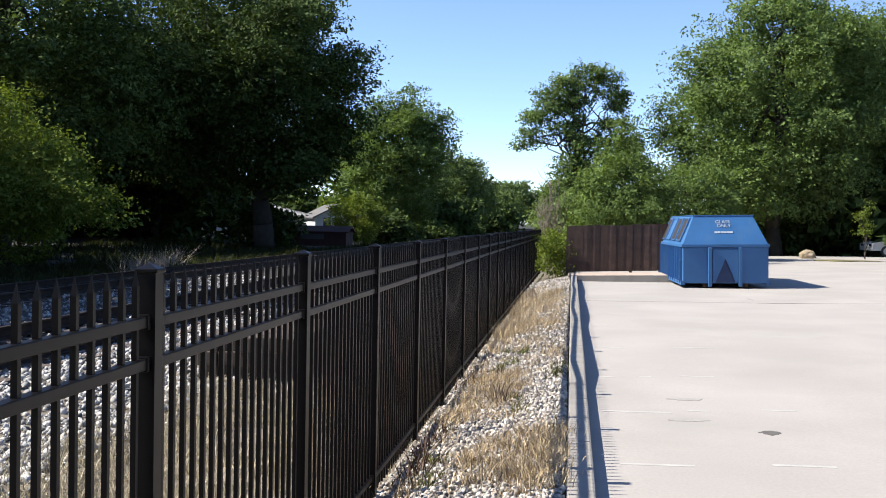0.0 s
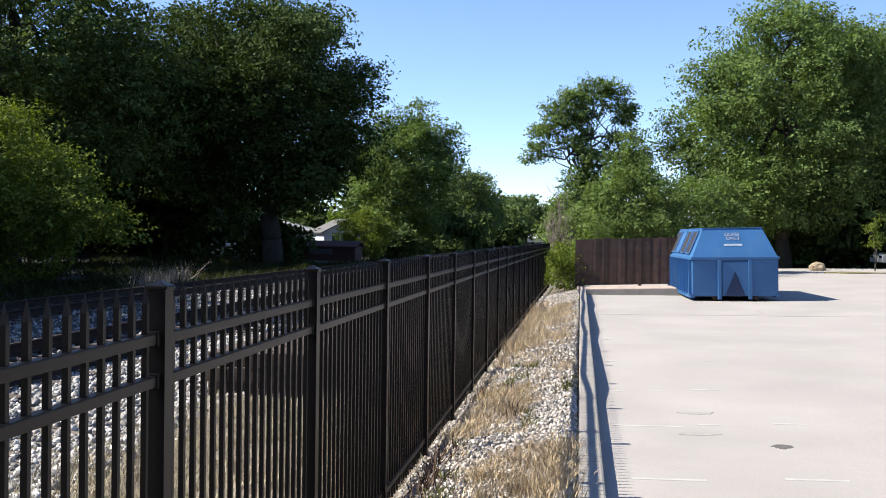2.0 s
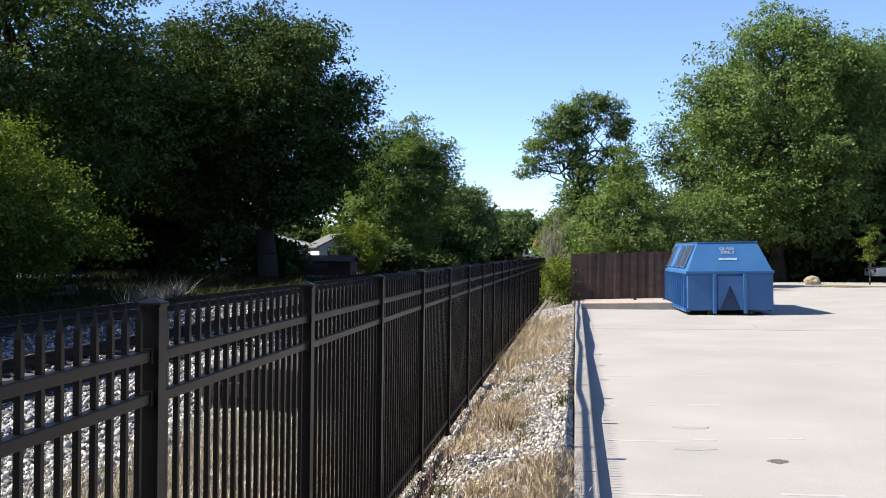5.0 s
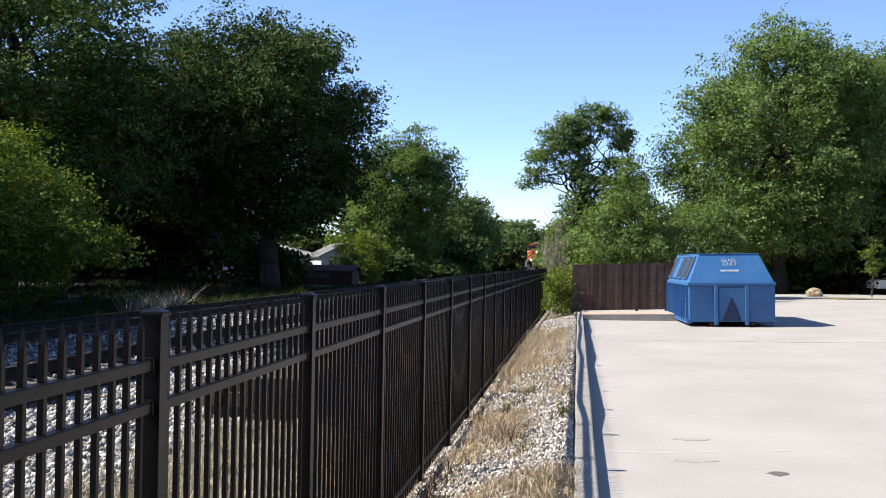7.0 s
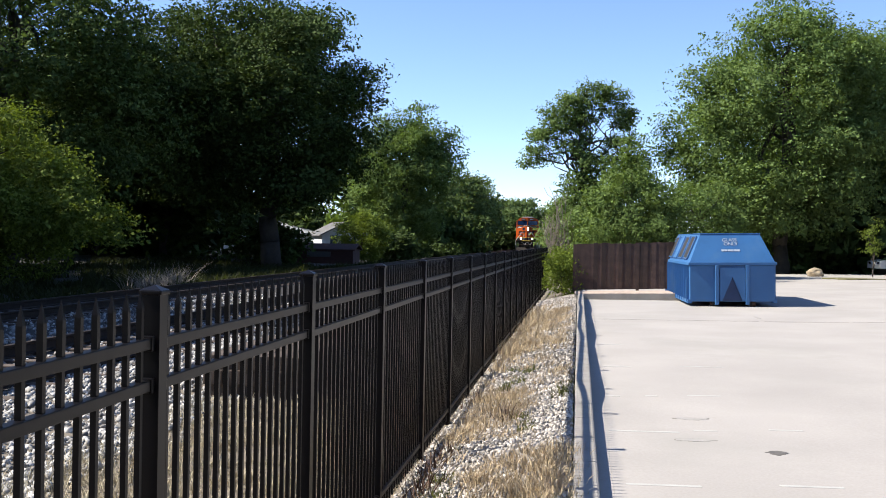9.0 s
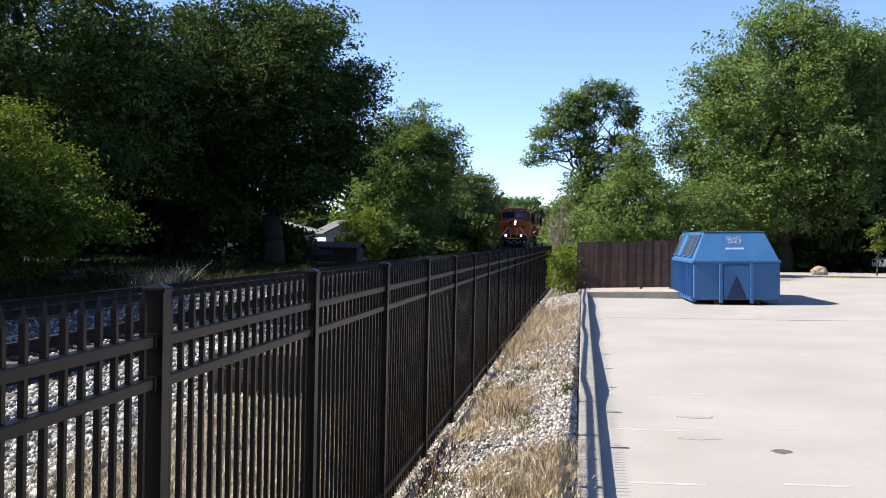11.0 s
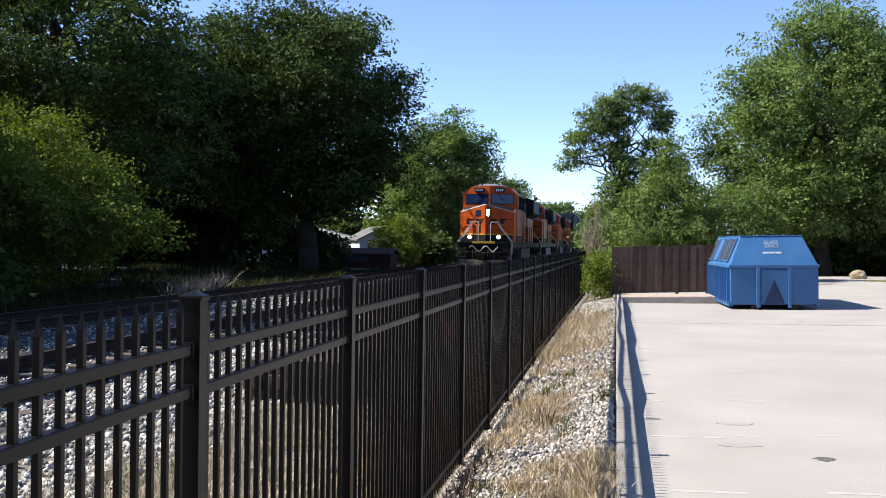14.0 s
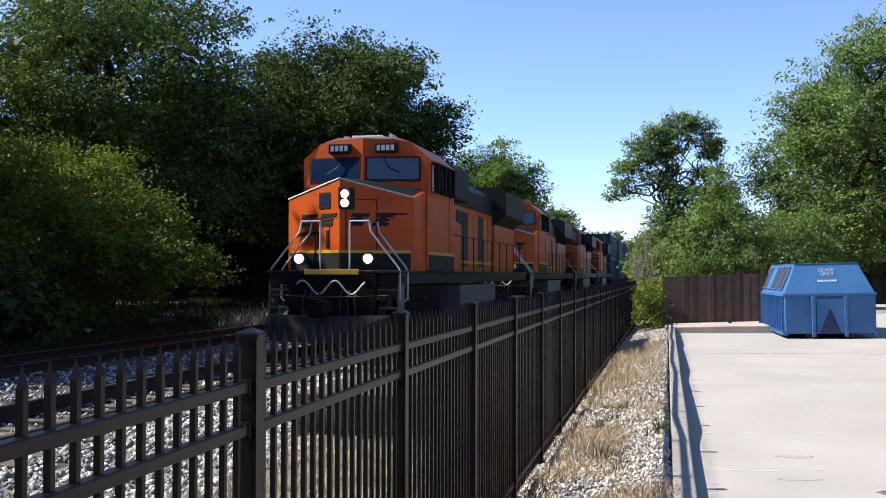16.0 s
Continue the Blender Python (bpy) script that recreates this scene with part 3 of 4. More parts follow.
def kerb_stone(y0, y1):
    r, m = 0.018, Mesh()
    def ring(y):
        z = kerb_z(y)
        return [(0.0, y, -0.45), (0.0, y, z - r), (r * 0.3, y, z - r * 0.3), (r, y, z), (0.185 - r, y, z), (0.185 - r * 0.3, y, z - r * 0.3), (0.185, y, z - r), (0.185, y, -0.45)]
    cuts = np.linspace(y0, y1, 6)
    for p, q in zip(cuts, cuts[1:]):
        m.add(ring(p) + ring(q), [(j, (j + 1) % 8, 8 + (j + 1) % 8, 8 + j) for j in range(8)])
    m.add(ring(y0), [tuple(range(8))])
    return m.add(ring(y1), [tuple(range(8))])


y = -8.0
while y < 34:
    part("kerb_stone", kerb_stone(y + 0.006, min(y + 1.994, 33.99)), M["kerb"], kerb)
    y += 2.0
part("kerb_end", Mesh().prism([(-0.1, -0.45), (4.6, -0.45), (4.6, 0.0), (-0.1, -0.125)], "y", 34.0, 34.15), M["kerb"], kerb)
part("raised_bed", Mesh().prism([(-0.1, -0.45), (4.6, -0.45), (4.6, 0.01), (-0.1, -0.115)], "y", 34.16, 36.1), M["bed"], kerb, "pinkish gravel bed before the wooden fence")


# ---- glass container ----
def dumpster():
    """A covered roll-off bin: ribbed tub, hopper roof with hatches along its sides, hook post in front."""
    ob = thing("recycling_dumpster", "blue steel recycling container with hatches and white lettering on the lot", "dumpster", pose(4.44, 31.0, -0.222, 0, -1.3, 1.6))
    L, W, H, T = 6.0, 1.2, 1.19, 2.09
    part("tub", Mesh().box(-W, W, 0, L, 0.14, H, 0.015), M["blue"], ob)
    part("top_rail", Mesh().box(-W - 0.05, W + 0.05, -0.05, L + 0.05, H + 0.002, H + 0.09, 0.012), M["blue"], ob)
    roof = Mesh().add([(-W, 0.0, H + 0.09), (W, 0.0, H + 0.09), (W, L, H + 0.09), (-W, L, H + 0.09), (-W + 0.35, 0.42, T), (W - 0.35, 0.42, T), (W - 0.35, L - 0.4, T), (-W + 0.35, L - 0.4, T)],
                      [(0, 1, 5, 4), (1, 2, 6, 5), (2, 3, 7, 6), (3, 0, 4, 7), (4, 5, 6, 7), (3, 2, 1, 0)])
    part("hopper_roof", roof, M["blue"], ob)
    part("ridge", Mesh().box(-W + 0.33, W - 0.33, 0.40, L - 0.38, T + 0.002, T + 0.03, 0.01), M["blue"], ob)
    for s in (-1, 1):
        for k in range(11):
            y = 0.22 + k * 0.55
            part("rib", Mesh().box(s * W, s * (W + 0.07), y, y + 0.09, 0.14, H, 0.012), M["blue"], ob)
        part("sill", Mesh().box(s * (W - 0.05), s * (W + 0.06), -0.02, L, 0.10, 0.20, 0.01), M["blue"], ob)
        for k in range(4):
            y = 0.75 + k * 1.25
            def slope(u, v, off):
                return (s * (W - 0.35 * u + off), y + v, H + 0.09 + (T - H - 0.09) * u)
            hatch = Mesh()
            for a, b in ((0.02, 0.05),):
                c = [slope(0.15, 0, a), slope(0.15, 0.8, a), slope(0.9, 0.8, a), slope(0.9, 0, a)]
                d = [slope(0.15, 0, b), slope(0.15, 0.8, b), slope(0.9, 0.8, b), slope(0.9, 0, b)]
                hatch.add(c + d, [(0, 1, 2, 3), (4, 5, 6, 7), (0, 1, 5, 4), (1, 2, 6, 5), (2, 3, 7, 6), (3, 0, 4, 7)])
            # black slabs stand for a flap and for the darkness inside open hatches
            h = part("hatch", hatch, M["blue"] if k == 2 else M["rubber"], ob, "" if k == 2 else "black slab on the hatch, standing for its flap and dark opening")
            part("hatch_frame", Mesh().pipe([slope(0.12, -0.03, 0.04), slope(0.12, 0.83, 0.04), slope(0.93, 0.83, 0.04), slope(0.93, -0.03, 0.04), slope(0.12, -0.03, 0.04)], 0.022), M["blue"], h)
    for x in (-0.44, 0.42):
        part("front_post", Mesh().box(x - 0.05, x + 0.05, -0.1, 0.0, 0.05, H, 0.012), M["blue"], ob)
    # pocket of the hook, a tapered recess framed by two sloping plates
    for s in (-1, 1):
        m = Mesh().prism([(0, 0.86), (s * 0.29, 0.16), (s * 0.36, 0.16), (s * 0.36, 1.12), (0, 1.12)], "y", -0.06, -0.012)
        part("pocket_plate", m, M["blue"], ob)
    # flat panel in a darker blue, which paints in the shade of the recess
    part("pocket", Mesh().add([(0, -0.011, 0.9), (-0.3, -0.011, 0.16), (0.3, -0.011, 0.16), (0, -0.003, 0.9), (-0.3, -0.003, 0.16), (0.3, -0.003, 0.16)], [(0, 1, 2), (5, 4, 3), (0, 3, 4, 1), (1, 4, 5, 2), (2, 5, 3, 0)]), material("recess_shade_navy", (0.014, 0.035, 0.10), 0.6, 0, 0.2, 3, 40, 0.1), ob, "navy panel behind the hook, recess shade put into its colour")
    for x in (-0.55, 0.6):
        for y in (0.15, 5.6):
            w = Mesh().rod((x - 0.07, y, 0.07), (x + 0.07, y, 0.07), 0.085, 16)
            part("wheel", w, M["rust"], ob)
    for x in (-0.5, 0.5):
        part("skid", Mesh().box(x - 0.06, x + 0.06, 0.0, L, 0.03, 0.139, 0.01), M["loco_black"], ob)
    part("side_handle", Mesh().pipe([(-W - 0.04, 0.06, 0.2), (-W - 0.1, 0.06, 0.25), (-W - 0.1, 0.06, 0.8), (-W - 0.04, 0.06, 0.85)], 0.015), M["blue"], ob)
    # lettering on the sloping front
    tilt = math.degrees(math.atan2(T - H - 0.09, 0.42))
    for words, x, u, size in (("GLASS", -0.03, 0.74, 0.15), ("ONLY", 0.0, 0.60, 0.15)):
        cu = bpy.data.curves.new("lettering", "FONT")
        cu.body, cu.size, cu.align_x, cu.extrude = words, size, "CENTER", 0.002
        cu.materials.append(M["white"])
        t = new("lettering", cu)
        t.parent = ob
        t.matrix_basis = pose(x, 0.42 * u - 0.012, H + 0.09 + (T - H - 0.09) * u, tilt, 0, 0)
    for k, w in enumerate((0.10, 0.05, 0.09, 0.06, 0.11, 0.05)):
        x = -0.28 + k * 0.09
        bar = Mesh().box(x, x + 0.06 + w * 0.25, -0.004, 0.004, -0.03, 0.03, 0, pose(0, 0.42 * 0.42 - 0.008, H + 0.09 + (T - H - 0.09) * 0.42, tilt - 90, 0, 0))
        part("marking_bar", bar, M["white"], ob)
    return ob


dumpster()


# ---- tracks ----
def track(x, name, label, y0, y1, ties):
    ob = thing(name, label, "railway track", pose(x, 0, RAIL_Z), kind="structure")
    head = [(-0.036, 0), (0.036, 0), (0.036, -0.035), (0.012, -0.05), (0.012, -0.15), (0.07, -0.165), (0.07, -0.18), (-0.07, -0.18), (-0.07, -0.165), (-0.012, -0.15), (-0.012, -0.05), (-0.036, -0.035)]
    for s in (-0.75, 0.75):
        part("rail", Mesh().prism([(s + a, b) for a, b in head], "y", y0, y1), M["track_rail"], ob)
    gen = np.random.default_rng(int(-x * 10))
    base = Mesh().box(-1.3, 1.3, -0.115, 0.115, -0.36, -0.185, 0.012).data("tie", M["tie"])
    for k in range(ties):
        part("tie", base, None, ob, at=pose(gen.normal(0, 0.03), 2 + k * 0.53, gen.normal(0, 0.008), 0, 0, gen.normal(0, 0.8)))
    return ob


track(TRACK_X, "railway_track", "rusty steel rails on creosoted ties in pale ballast", -30, 700, 110)
track(FAR_TRACK_X, "railway_track", "second shaded track with rusty rails", -30, 700, 110)


# ---- stones and dry plants ----
CHIP = np.array([(x, y, z) for x in (-0.62, 0.62) for y in (-0.62, 0.62) for z in (-0.62, 0.62)])
CHIP_F = np.array([(0, 1, 3), (0, 3, 2), (4, 6, 7), (4, 7, 5), (0, 4, 5), (0, 5, 1), (2, 3, 7), (2, 7, 6), (0, 2, 6), (0, 6, 4), (1, 5, 7), (1, 7, 3)])


def stones(name, label, xs, ys, size, mat, seed):
    """Angular stones lying on the ground at the places given."""
    gen = np.random.default_rng(seed)
    n = len(xs)
    s = gen.uniform(size[0], size[1], n)[:, None]
    v = CHIP[None] * (1 + gen.uniform(-0.45, 0.4, (n, 8, 3))) * (gen.uniform(0.5, 1.3, (n, 1, 3)) * s[:, None])
    a = gen.normal(0, 1, (n, 4))
    a /= np.linalg.norm(a, axis=1, keepdims=True)
    w, x, y, z = a.T
    R = np.array([[1 - 2 * (y * y + z * z), 2 * (x * y - z * w), 2 * (x * z + y * w)], [2 * (x * y + z * w), 1 - 2 * (x * x + z * z), 2 * (y * z - x * w)], [2 * (x * z - y * w), 2 * (y * z + x * w), 1 - 2 * (x * x + y * y)]]).transpose(2, 0, 1)
    v = np.einsum("nij,nkj->nki", R, v)
    zs = np.array([bump_z(p, q) for p, q in zip(xs, ys)])
    v += np.stack([xs, ys, zs + s[:, 0] * gen.uniform(0.0, 0.5, n)], 1)[:, None]
    f = (CHIP_F[None] + 8 * np.arange(n)[:, None, None]).reshape(-1, 3)
    return tagged(raw(name, v.reshape(-1, 3), f, mat), label, "gravel", kind="stuff")


gs = np.random.default_rng(61)
stones("gravel_strip", "pale angular limestone gravel along the kerb", gs.uniform(-1.3, -0.02, 15000), gs.uniform(4.6, 14.0, 15000), (0.008, 0.026), M["stone"], 62)
stones("gravel_strip", "pale limestone gravel thinning out along the fence", gs.uniform(-1.3, -0.02, 9500), gs.uniform(14.0, 35, 9500), (0.012, 0.028), M["stone"], 63)
bx = np.concatenate([np.minimum(-4.25 + np.abs(gs.normal(0, 0.25, 12000)), gs.uniform(-6.4, -3.6, 12000)), gs.uniform(-11.6, -5.8, 8000), gs.uniform(-6.0, -4.0, 2000)])
by = np.concatenate([gs.uniform(3.5, 18, 12000), gs.uniform(8, 32, 8000), gs.uniform(18, 40, 2000)])
stones("track_ballast", "pale crushed-stone ballast beside and between the rails", bx, by, (0.014, 0.046), M["ballast"], 64)


def blades(name, label, centres, heights, per, spread, mat, seed, width=0.004, category="grass"):
    """Thin bent blades in tufts."""
    gen = np.random.default_rng(seed)
    n = len(centres) * per
    c = np.repeat(np.array(centres, dtype=float), per, 0)
    c[:, :2] += gen.normal(0, spread, (n, 2))
    c[:, 2] = [bump_z(p, q) - 0.01 for p, q in c[:, :2]]
    h = np.repeat(heights, per)[:, None] * gen.uniform(0.4, 1.1, (n, 1))
    a = gen.uniform(0, math.tau, n)
    side = np.stack([np.cos(a), np.sin(a), 0 * a], 1) * width
    lean = np.stack([gen.normal(0, 0.35, n), gen.normal(0, 0.35, n), np.ones(n)], 1)
    mid, tip = c + lean * h * 0.6, c + lean * h * np.array([1.5, 1.5, 1.0])
    v = np.stack([c - side, c + side, mid + side * 0.7, mid - side * 0.7, tip], 1).reshape(-1, 3)
    k = 5 * np.arange(n)[:, None]
    f = np.concatenate([k + np.array([[0, 1, 2]]), k + np.array([[0, 2, 3]]), k + np.array([[3, 2, 4]])])
    return tagged(raw(name, v, f, mat), label, category, kind="stuff")


def patch(x0, x1, y0, y1, n):
    return [(gs.uniform(x0, x1), gs.uniform(y0, y1), 0) for _ in range(n)]


dry = patch(-0.75, -0.05, 6.9, 8.5, 95) + patch(-1.15, -0.5, 9.4, 12.4, 120) + patch(-1.25, -0.15, 17, 28, 300) + patch(-1.25, -0.95, 6, 18, 40) + patch(-0.9, -0.1, 12, 17, 24) + patch(-0.35, -0.05, 6.4, 7.0, 12)
blades("dry_grass", "straw-coloured dry grass tufts in the gravel", dry, gs.uniform(0.05, 0.17, len(dry)), 40, 0.07, M["dry"], 71, 0.0035)
litter = patch(-1.28, -0.03, 5, 20, 560) + patch(-1.28, -0.7, 5.5, 16, 160)
blades("dry_grass", "short dry straw and litter between the stones", litter, gs.uniform(0.01, 0.04, len(litter)), 22, 0.1, M["dry"], 76, 0.004)
green = patch(-1.2, -0.9, 5.8, 9.5, 7) + patch(-0.22, -0.06, 10.8, 12.6, 5) + patch(-0.6, -0.45, 9.6, 10.4, 3) + patch(-0.95, -0.4, 12, 15, 6)
blades("green_weeds", "small grey-green weeds between the stones", green, gs.uniform(0.06, 0.17, len(green)), 30, 0.05, M["weed"], 72, 0.006)
tall = patch(-1.24, -1.05, 5.6, 9.2, 18) + patch(-0.75, -0.65, 10.2, 10.5, 3) + patch(-1.24, -1.1, 11.5, 12.5, 3)
blades("dead_weeds", "brown dead weed stalks along the fence", tall, gs.uniform(0.12, 0.3, len(tall)), 9, 0.04, M["rust"], 73, 0.006)
straw = patch(-1.27, -0.9, 14, 30, 60) + patch(-1.25, -0.3, 20, 30, 36)
blades("dry_grass", "tall reddish-tan dry grass along the foot of the fence", straw, gs.uniform(0.12, 0.34, len(straw)), 18, 0.07, M["dry"], 77, 0.004)
field = patch(-4.3, -1.45, 3.2, 12.0, 900) + patch(-3.1, -1.45, 12.0, 26, 300)
blades("dry_grass", "dry pale grass on the verge between fence and track", field, gs.uniform(0.05, 0.17, len(field)), 36, 0.1, M["straw"], 74)
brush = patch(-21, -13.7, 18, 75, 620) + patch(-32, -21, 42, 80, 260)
blades("undergrowth", "leafy undergrowth, the shade of the trees put into its dark green", brush, gs.uniform(0.2, 0.6, len(brush)), 34, 0.3, M["brush"], 78, 0.03, "undergrowth")
pale = patch(-15.2, -13.9, 33, 38, 26)
blades("dry_grass", "tall pale dead grass beside the far track", pale, gs.uniform(0.5, 1.2, len(pale)), 40, 0.12, M["deadwood"], 75, 0.012)


# ---- stack of old ties ----
def tie_stack(y0, rows):
    ob = thing("tie_stack", "stack of old dark railway ties on the verge", "timber stack", pose(-3.85, y0, -0.43), group="stacks of old ties")
    g = np.random.default_rng(int(y0))
    for r in range(rows):
        for k in range(5):
            d = g.normal(0, 0.05)
            part("tie", Mesh().box(-0.62 + k * 0.25, -0.62 + k * 0.25 + 0.235, d, 2.6 + d, r * 0.18, r * 0.18 + 0.175, 0.012), M["tie"], ob)
    return ob


tie_stack(12.2, 3)
tie_stack(15.6, 3)

# ---- lot markings and marks ----
def flat(name, label, x0, x1, y0, y1, mat, lift=0.004, category="marking"):
    za, zb = [lot_z(x, (y0 + y1) / 2) + lift for x in (x0, x1)]
    return tagged(part(name, Mesh().prism([(x0, za - 0.01), (x1, zb - 0.01), (x1, zb), (x0, za)], "y", y0, y1), mat), label, category, kind="structure")


for x0, x1, y in ((0.39, 0.93, 7.70), (1.5, 1.95, 7.82), (0.33, 0.98, 9.92), (1.12, 1.34, 10.05), (1.84, 2.15, 10.2), (0.34, 0.52, 12.2), (0.8, 0.95, 12.3), (1.3, 1.68, 12.42), (0.4, 0.8, 15.2), (1.5, 2.1, 15.4), (0.45, 0.8, 18.6)):
    flat("parking_line", "worn broken white parking stripe on the concrete", x0, x1, y, y + 0.055, M["paint"], 0.002)
crack = material("sealed_joint", (0.19, 0.175, 0.155), 0.9, 0, 0.2, 5, 60, 0)
for y in (25.0,):
    for k in range(9):
        flat("slab_joint", "dark joint between the concrete slabs", 0.3 + k * 2, 2.2 + k * 2, y + 0.03 * math.sin(k * 2), y + 0.02 + 0.03 * math.sin(k * 2), crack, 0.003)
oil = material("oil_stain", (0.28, 0.262, 0.238), 0.85, 0, 0.2, 8, 60, 0)
drain = material("drain_grate", (0.10, 0.09, 0.08), 0.8, 0, 0.4, 20, 90, 0.5)


def spot(name, label, x, y, rx, ry, mat, seed):
    g = np.random.default_rng(seed)
    k = 22
    ring = [(x + rx * (1 + g.normal(0, 0.16)) * math.cos(a), y + ry * (1 + g.normal(0, 0.16)) * math.sin(a)) for a in np.linspace(0, math.tau, k, endpoint=False)]
    top = [(a, b, lot_z(a, b) + 0.003) for a, b in ring]
    slab = Mesh().add(top + [(a, b, z - 0.008) for a, b, z in top], [tuple(range(k))] + [(j, (j + 1) % k, k + (j + 1) % k, k + j) for j in range(k)])
    return tagged(part(name, slab, mat), label, "stain", kind="structure")


spot("stain", "dark round patch on the concrete", 1.71, 9.09, 0.085, 0.09, drain, 1)
for x, y, rx, ry, s in ((1.17, 10.76, 0.17, 0.08, 2), (1.07, 9.58, 0.16, 0.07, 3), (4.38, 26.4, 0.05, 0.5, 5)):
    spot("stain", "faint grey stain on the concrete", x, y, rx, ry, oil, s)


# ---- beyond the lot ----
def boulder():
    bm = bmesh.new()
    bmesh.ops.create_icosphere(bm, subdivisions=3, radius=1)
    for v in bm.verts:
        v.co *= 1 + 0.28 * noise.noise(v.co * 1.3) + 0.08 * noise.noise(v.co * 4)
        v.co = Vector((v.co.x * 0.44, v.co.y * 0.36, max(v.co.z, -0.6) * 0.29))
    me = bpy.data.meshes.new("boulder")
    bm.to_mesh(me)
    bm.free()
    me.materials.append(M["rock"])
    ob = new("boulder", me)
    ob.matrix_basis = pose(12.55, 57.8, 0.13)
    return tagged(ob, "tan boulder at the edge of the parking lot", "rock")


boulder()
isl = part("grass_island", Mesh().prism([(13.7 + (1.5 + 0.3 * math.sin(5 * a)) * math.cos(a), 53.6 + (1.0 + 0.2 * math.cos(3 * a)) * math.sin(a)) for a in np.linspace(0, math.tau, 24, endpoint=False)], "z", -0.25, 0.025), M["grass"])
tagged(isl, "low island of dry grass in the lot", "grass", kind="structure")


def parked_car(at):
    ob = thing("parked_car", "pale silver car parked in the shade beyond the lot", "car", at)
    body = [(-2.2, 0.35), (-2.2, 0.75), (-1.5, 0.88), (1.6, 0.92), (2.2, 0.8), (2.25, 0.4)]
    part("body", Mesh().prism([(a, b) for a, b in body], "y", -0.88, 0.88), M["silver"], ob)
    part("cabin", Mesh().prism([(-1.0, 0.885), (-0.45, 1.38), (0.9, 1.42), (1.55, 0.93)], "y", -0.74, 0.74), M["silver"], ob)
    for s in (-1, 1):
        part("side_window", Mesh().prism([(-0.82, 0.93), (-0.38, 1.32), (0.82, 1.35), (1.3, 0.96)], "y", s * 0.742, s * 0.752), M["glass"], ob)
        for x in (-1.4, 1.4):
            w = part("wheel", Mesh().rod((x, s * 0.72, 0.32), (x, s * 0.9, 0.32), 0.32, 20), M["rubber"], ob)
            part("rim", Mesh().rod((x, s * 0.9, 0.32), (x, s * 0.91, 0.32), 0.19, 14), M["silver"], w)
        part("headlight", Mesh().box(-2.215, -2.19, s * 0.55 - 0.15, s * 0.55 + 0.15, 0.6, 0.72), M["glass"], ob)
    return ob


parked_car(pose(19.0, 63.0, 0.02, 0, 0, 8))


def house(at, w, d, h, rise, wall, label, roof):
    ob = thing("house", label, "house", at)
    part("wall", Mesh().box(-w / 2, w / 2, 0, d, 0, h), wall, ob)
    part("gable", Mesh().prism([(-w / 2, h), (w / 2, h), (0, h + rise)], "y", 0.0, d), wall, ob)
    for s in (-1, 1):
        part("roof", Mesh().prism([(s * (w / 2 + 0.4), h - 0.2), (0, h + rise + 0.06), (0, h + rise + 0.2), (s * (w / 2 + 0.4), h - 0.06)], "y", -0.4, d + 0.4), roof, ob)
    for x in (-w / 4, w / 4):
        win = part("window", Mesh().box(x - 0.55, x + 0.55, -0.05, 0.0, 1.0, 2.2), M["siding"], ob)
        for dx in (-0.24, 0.24):
            part("pane", Mesh().box(x + dx - 0.2, x + dx + 0.2, -0.06, -0.045, 1.1, 2.1), M["glass"], win)
    part("door", Mesh().box(-0.45, 0.45, -0.05, 0.0, 0, 2.05), M["brick"], ob)
    return ob


house(pose(-40.5, 126, -0.3, 0, 0, 0), 12, 11, 2.4, 1.4, M["siding"], "white-sided house behind the trees across the track", M["silver"])
house(pose(-27.6, 122, -0.3, 0, 0, 25), 5.6, 8, 2.2, 1.35, M["siding"], "small white gabled house behind the trees across the track", M["roof"])
shed = thing("shed", "low dark red shed in the shade of the oak", "shed", pose(-19.2, 76, -0.4))
part("wall", Mesh().box(-2.6, 2.6, 0, 2.4, 0, 1.1), M["brick"], shed)
part("roof", Mesh().prism([(-0.2, 1.08), (1.2, 1.5), (2.6, 1.08), (2.6, 1.0), (1.2, 1.4), (-0.2, 1.0)], "x", -2.8, 2.8), M["brick"], shed)
part("window", Mesh().box(-0.9, 0.9, -0.03, 0.0, 0.5, 0.9), M["grey"], shed)

# ---- the train ----
def nose_y(x):
    return 0.45 + abs(x) / 1.52 * 0.85


def on_nose(m, x0, x1, z0, z1, off=0.012, slant=0.0, thick=0.02):
    """A thin slab lying on one facet of the nose, from x0 to x1 (both on one side) and z0 to z1."""
    pts = [(x0, z0), (x1, z0), (x1 + slant, z1), (x0 + slant, z1)]
    front = [(x, nose_y(x) - off, z) for x, z in pts]
    back = [(x, nose_y(x) - off + thick, z) for x, z in pts]
    return m.add(front + back, [(0, 1, 2, 3), (7, 6, 5, 4), (0, 4, 5, 1), (1, 5, 6, 2), (2, 6, 7, 3), (3, 7, 4, 0)])


def disc_y(m, x, y, z, r, depth, n=20):
    return m.rod((x, y, z), (x, y + depth, z), r, n)


def wheelset(parent, y):
    for s in (-1, 1):
        w = Mesh().rod((s * 0.70, y, 0.51), (s * 0.82, y, 0.51), 0.51, 24).rod((s * 0.66, y, 0.51), (s * 0.70, y, 0.51), 0.55, 24)
        part("wheel", w, M["rust"], parent)
    part("axle", Mesh().rod((-0.66, y, 0.51), (0.66, y, 0.51), 0.09, 10), M["dark"], parent)


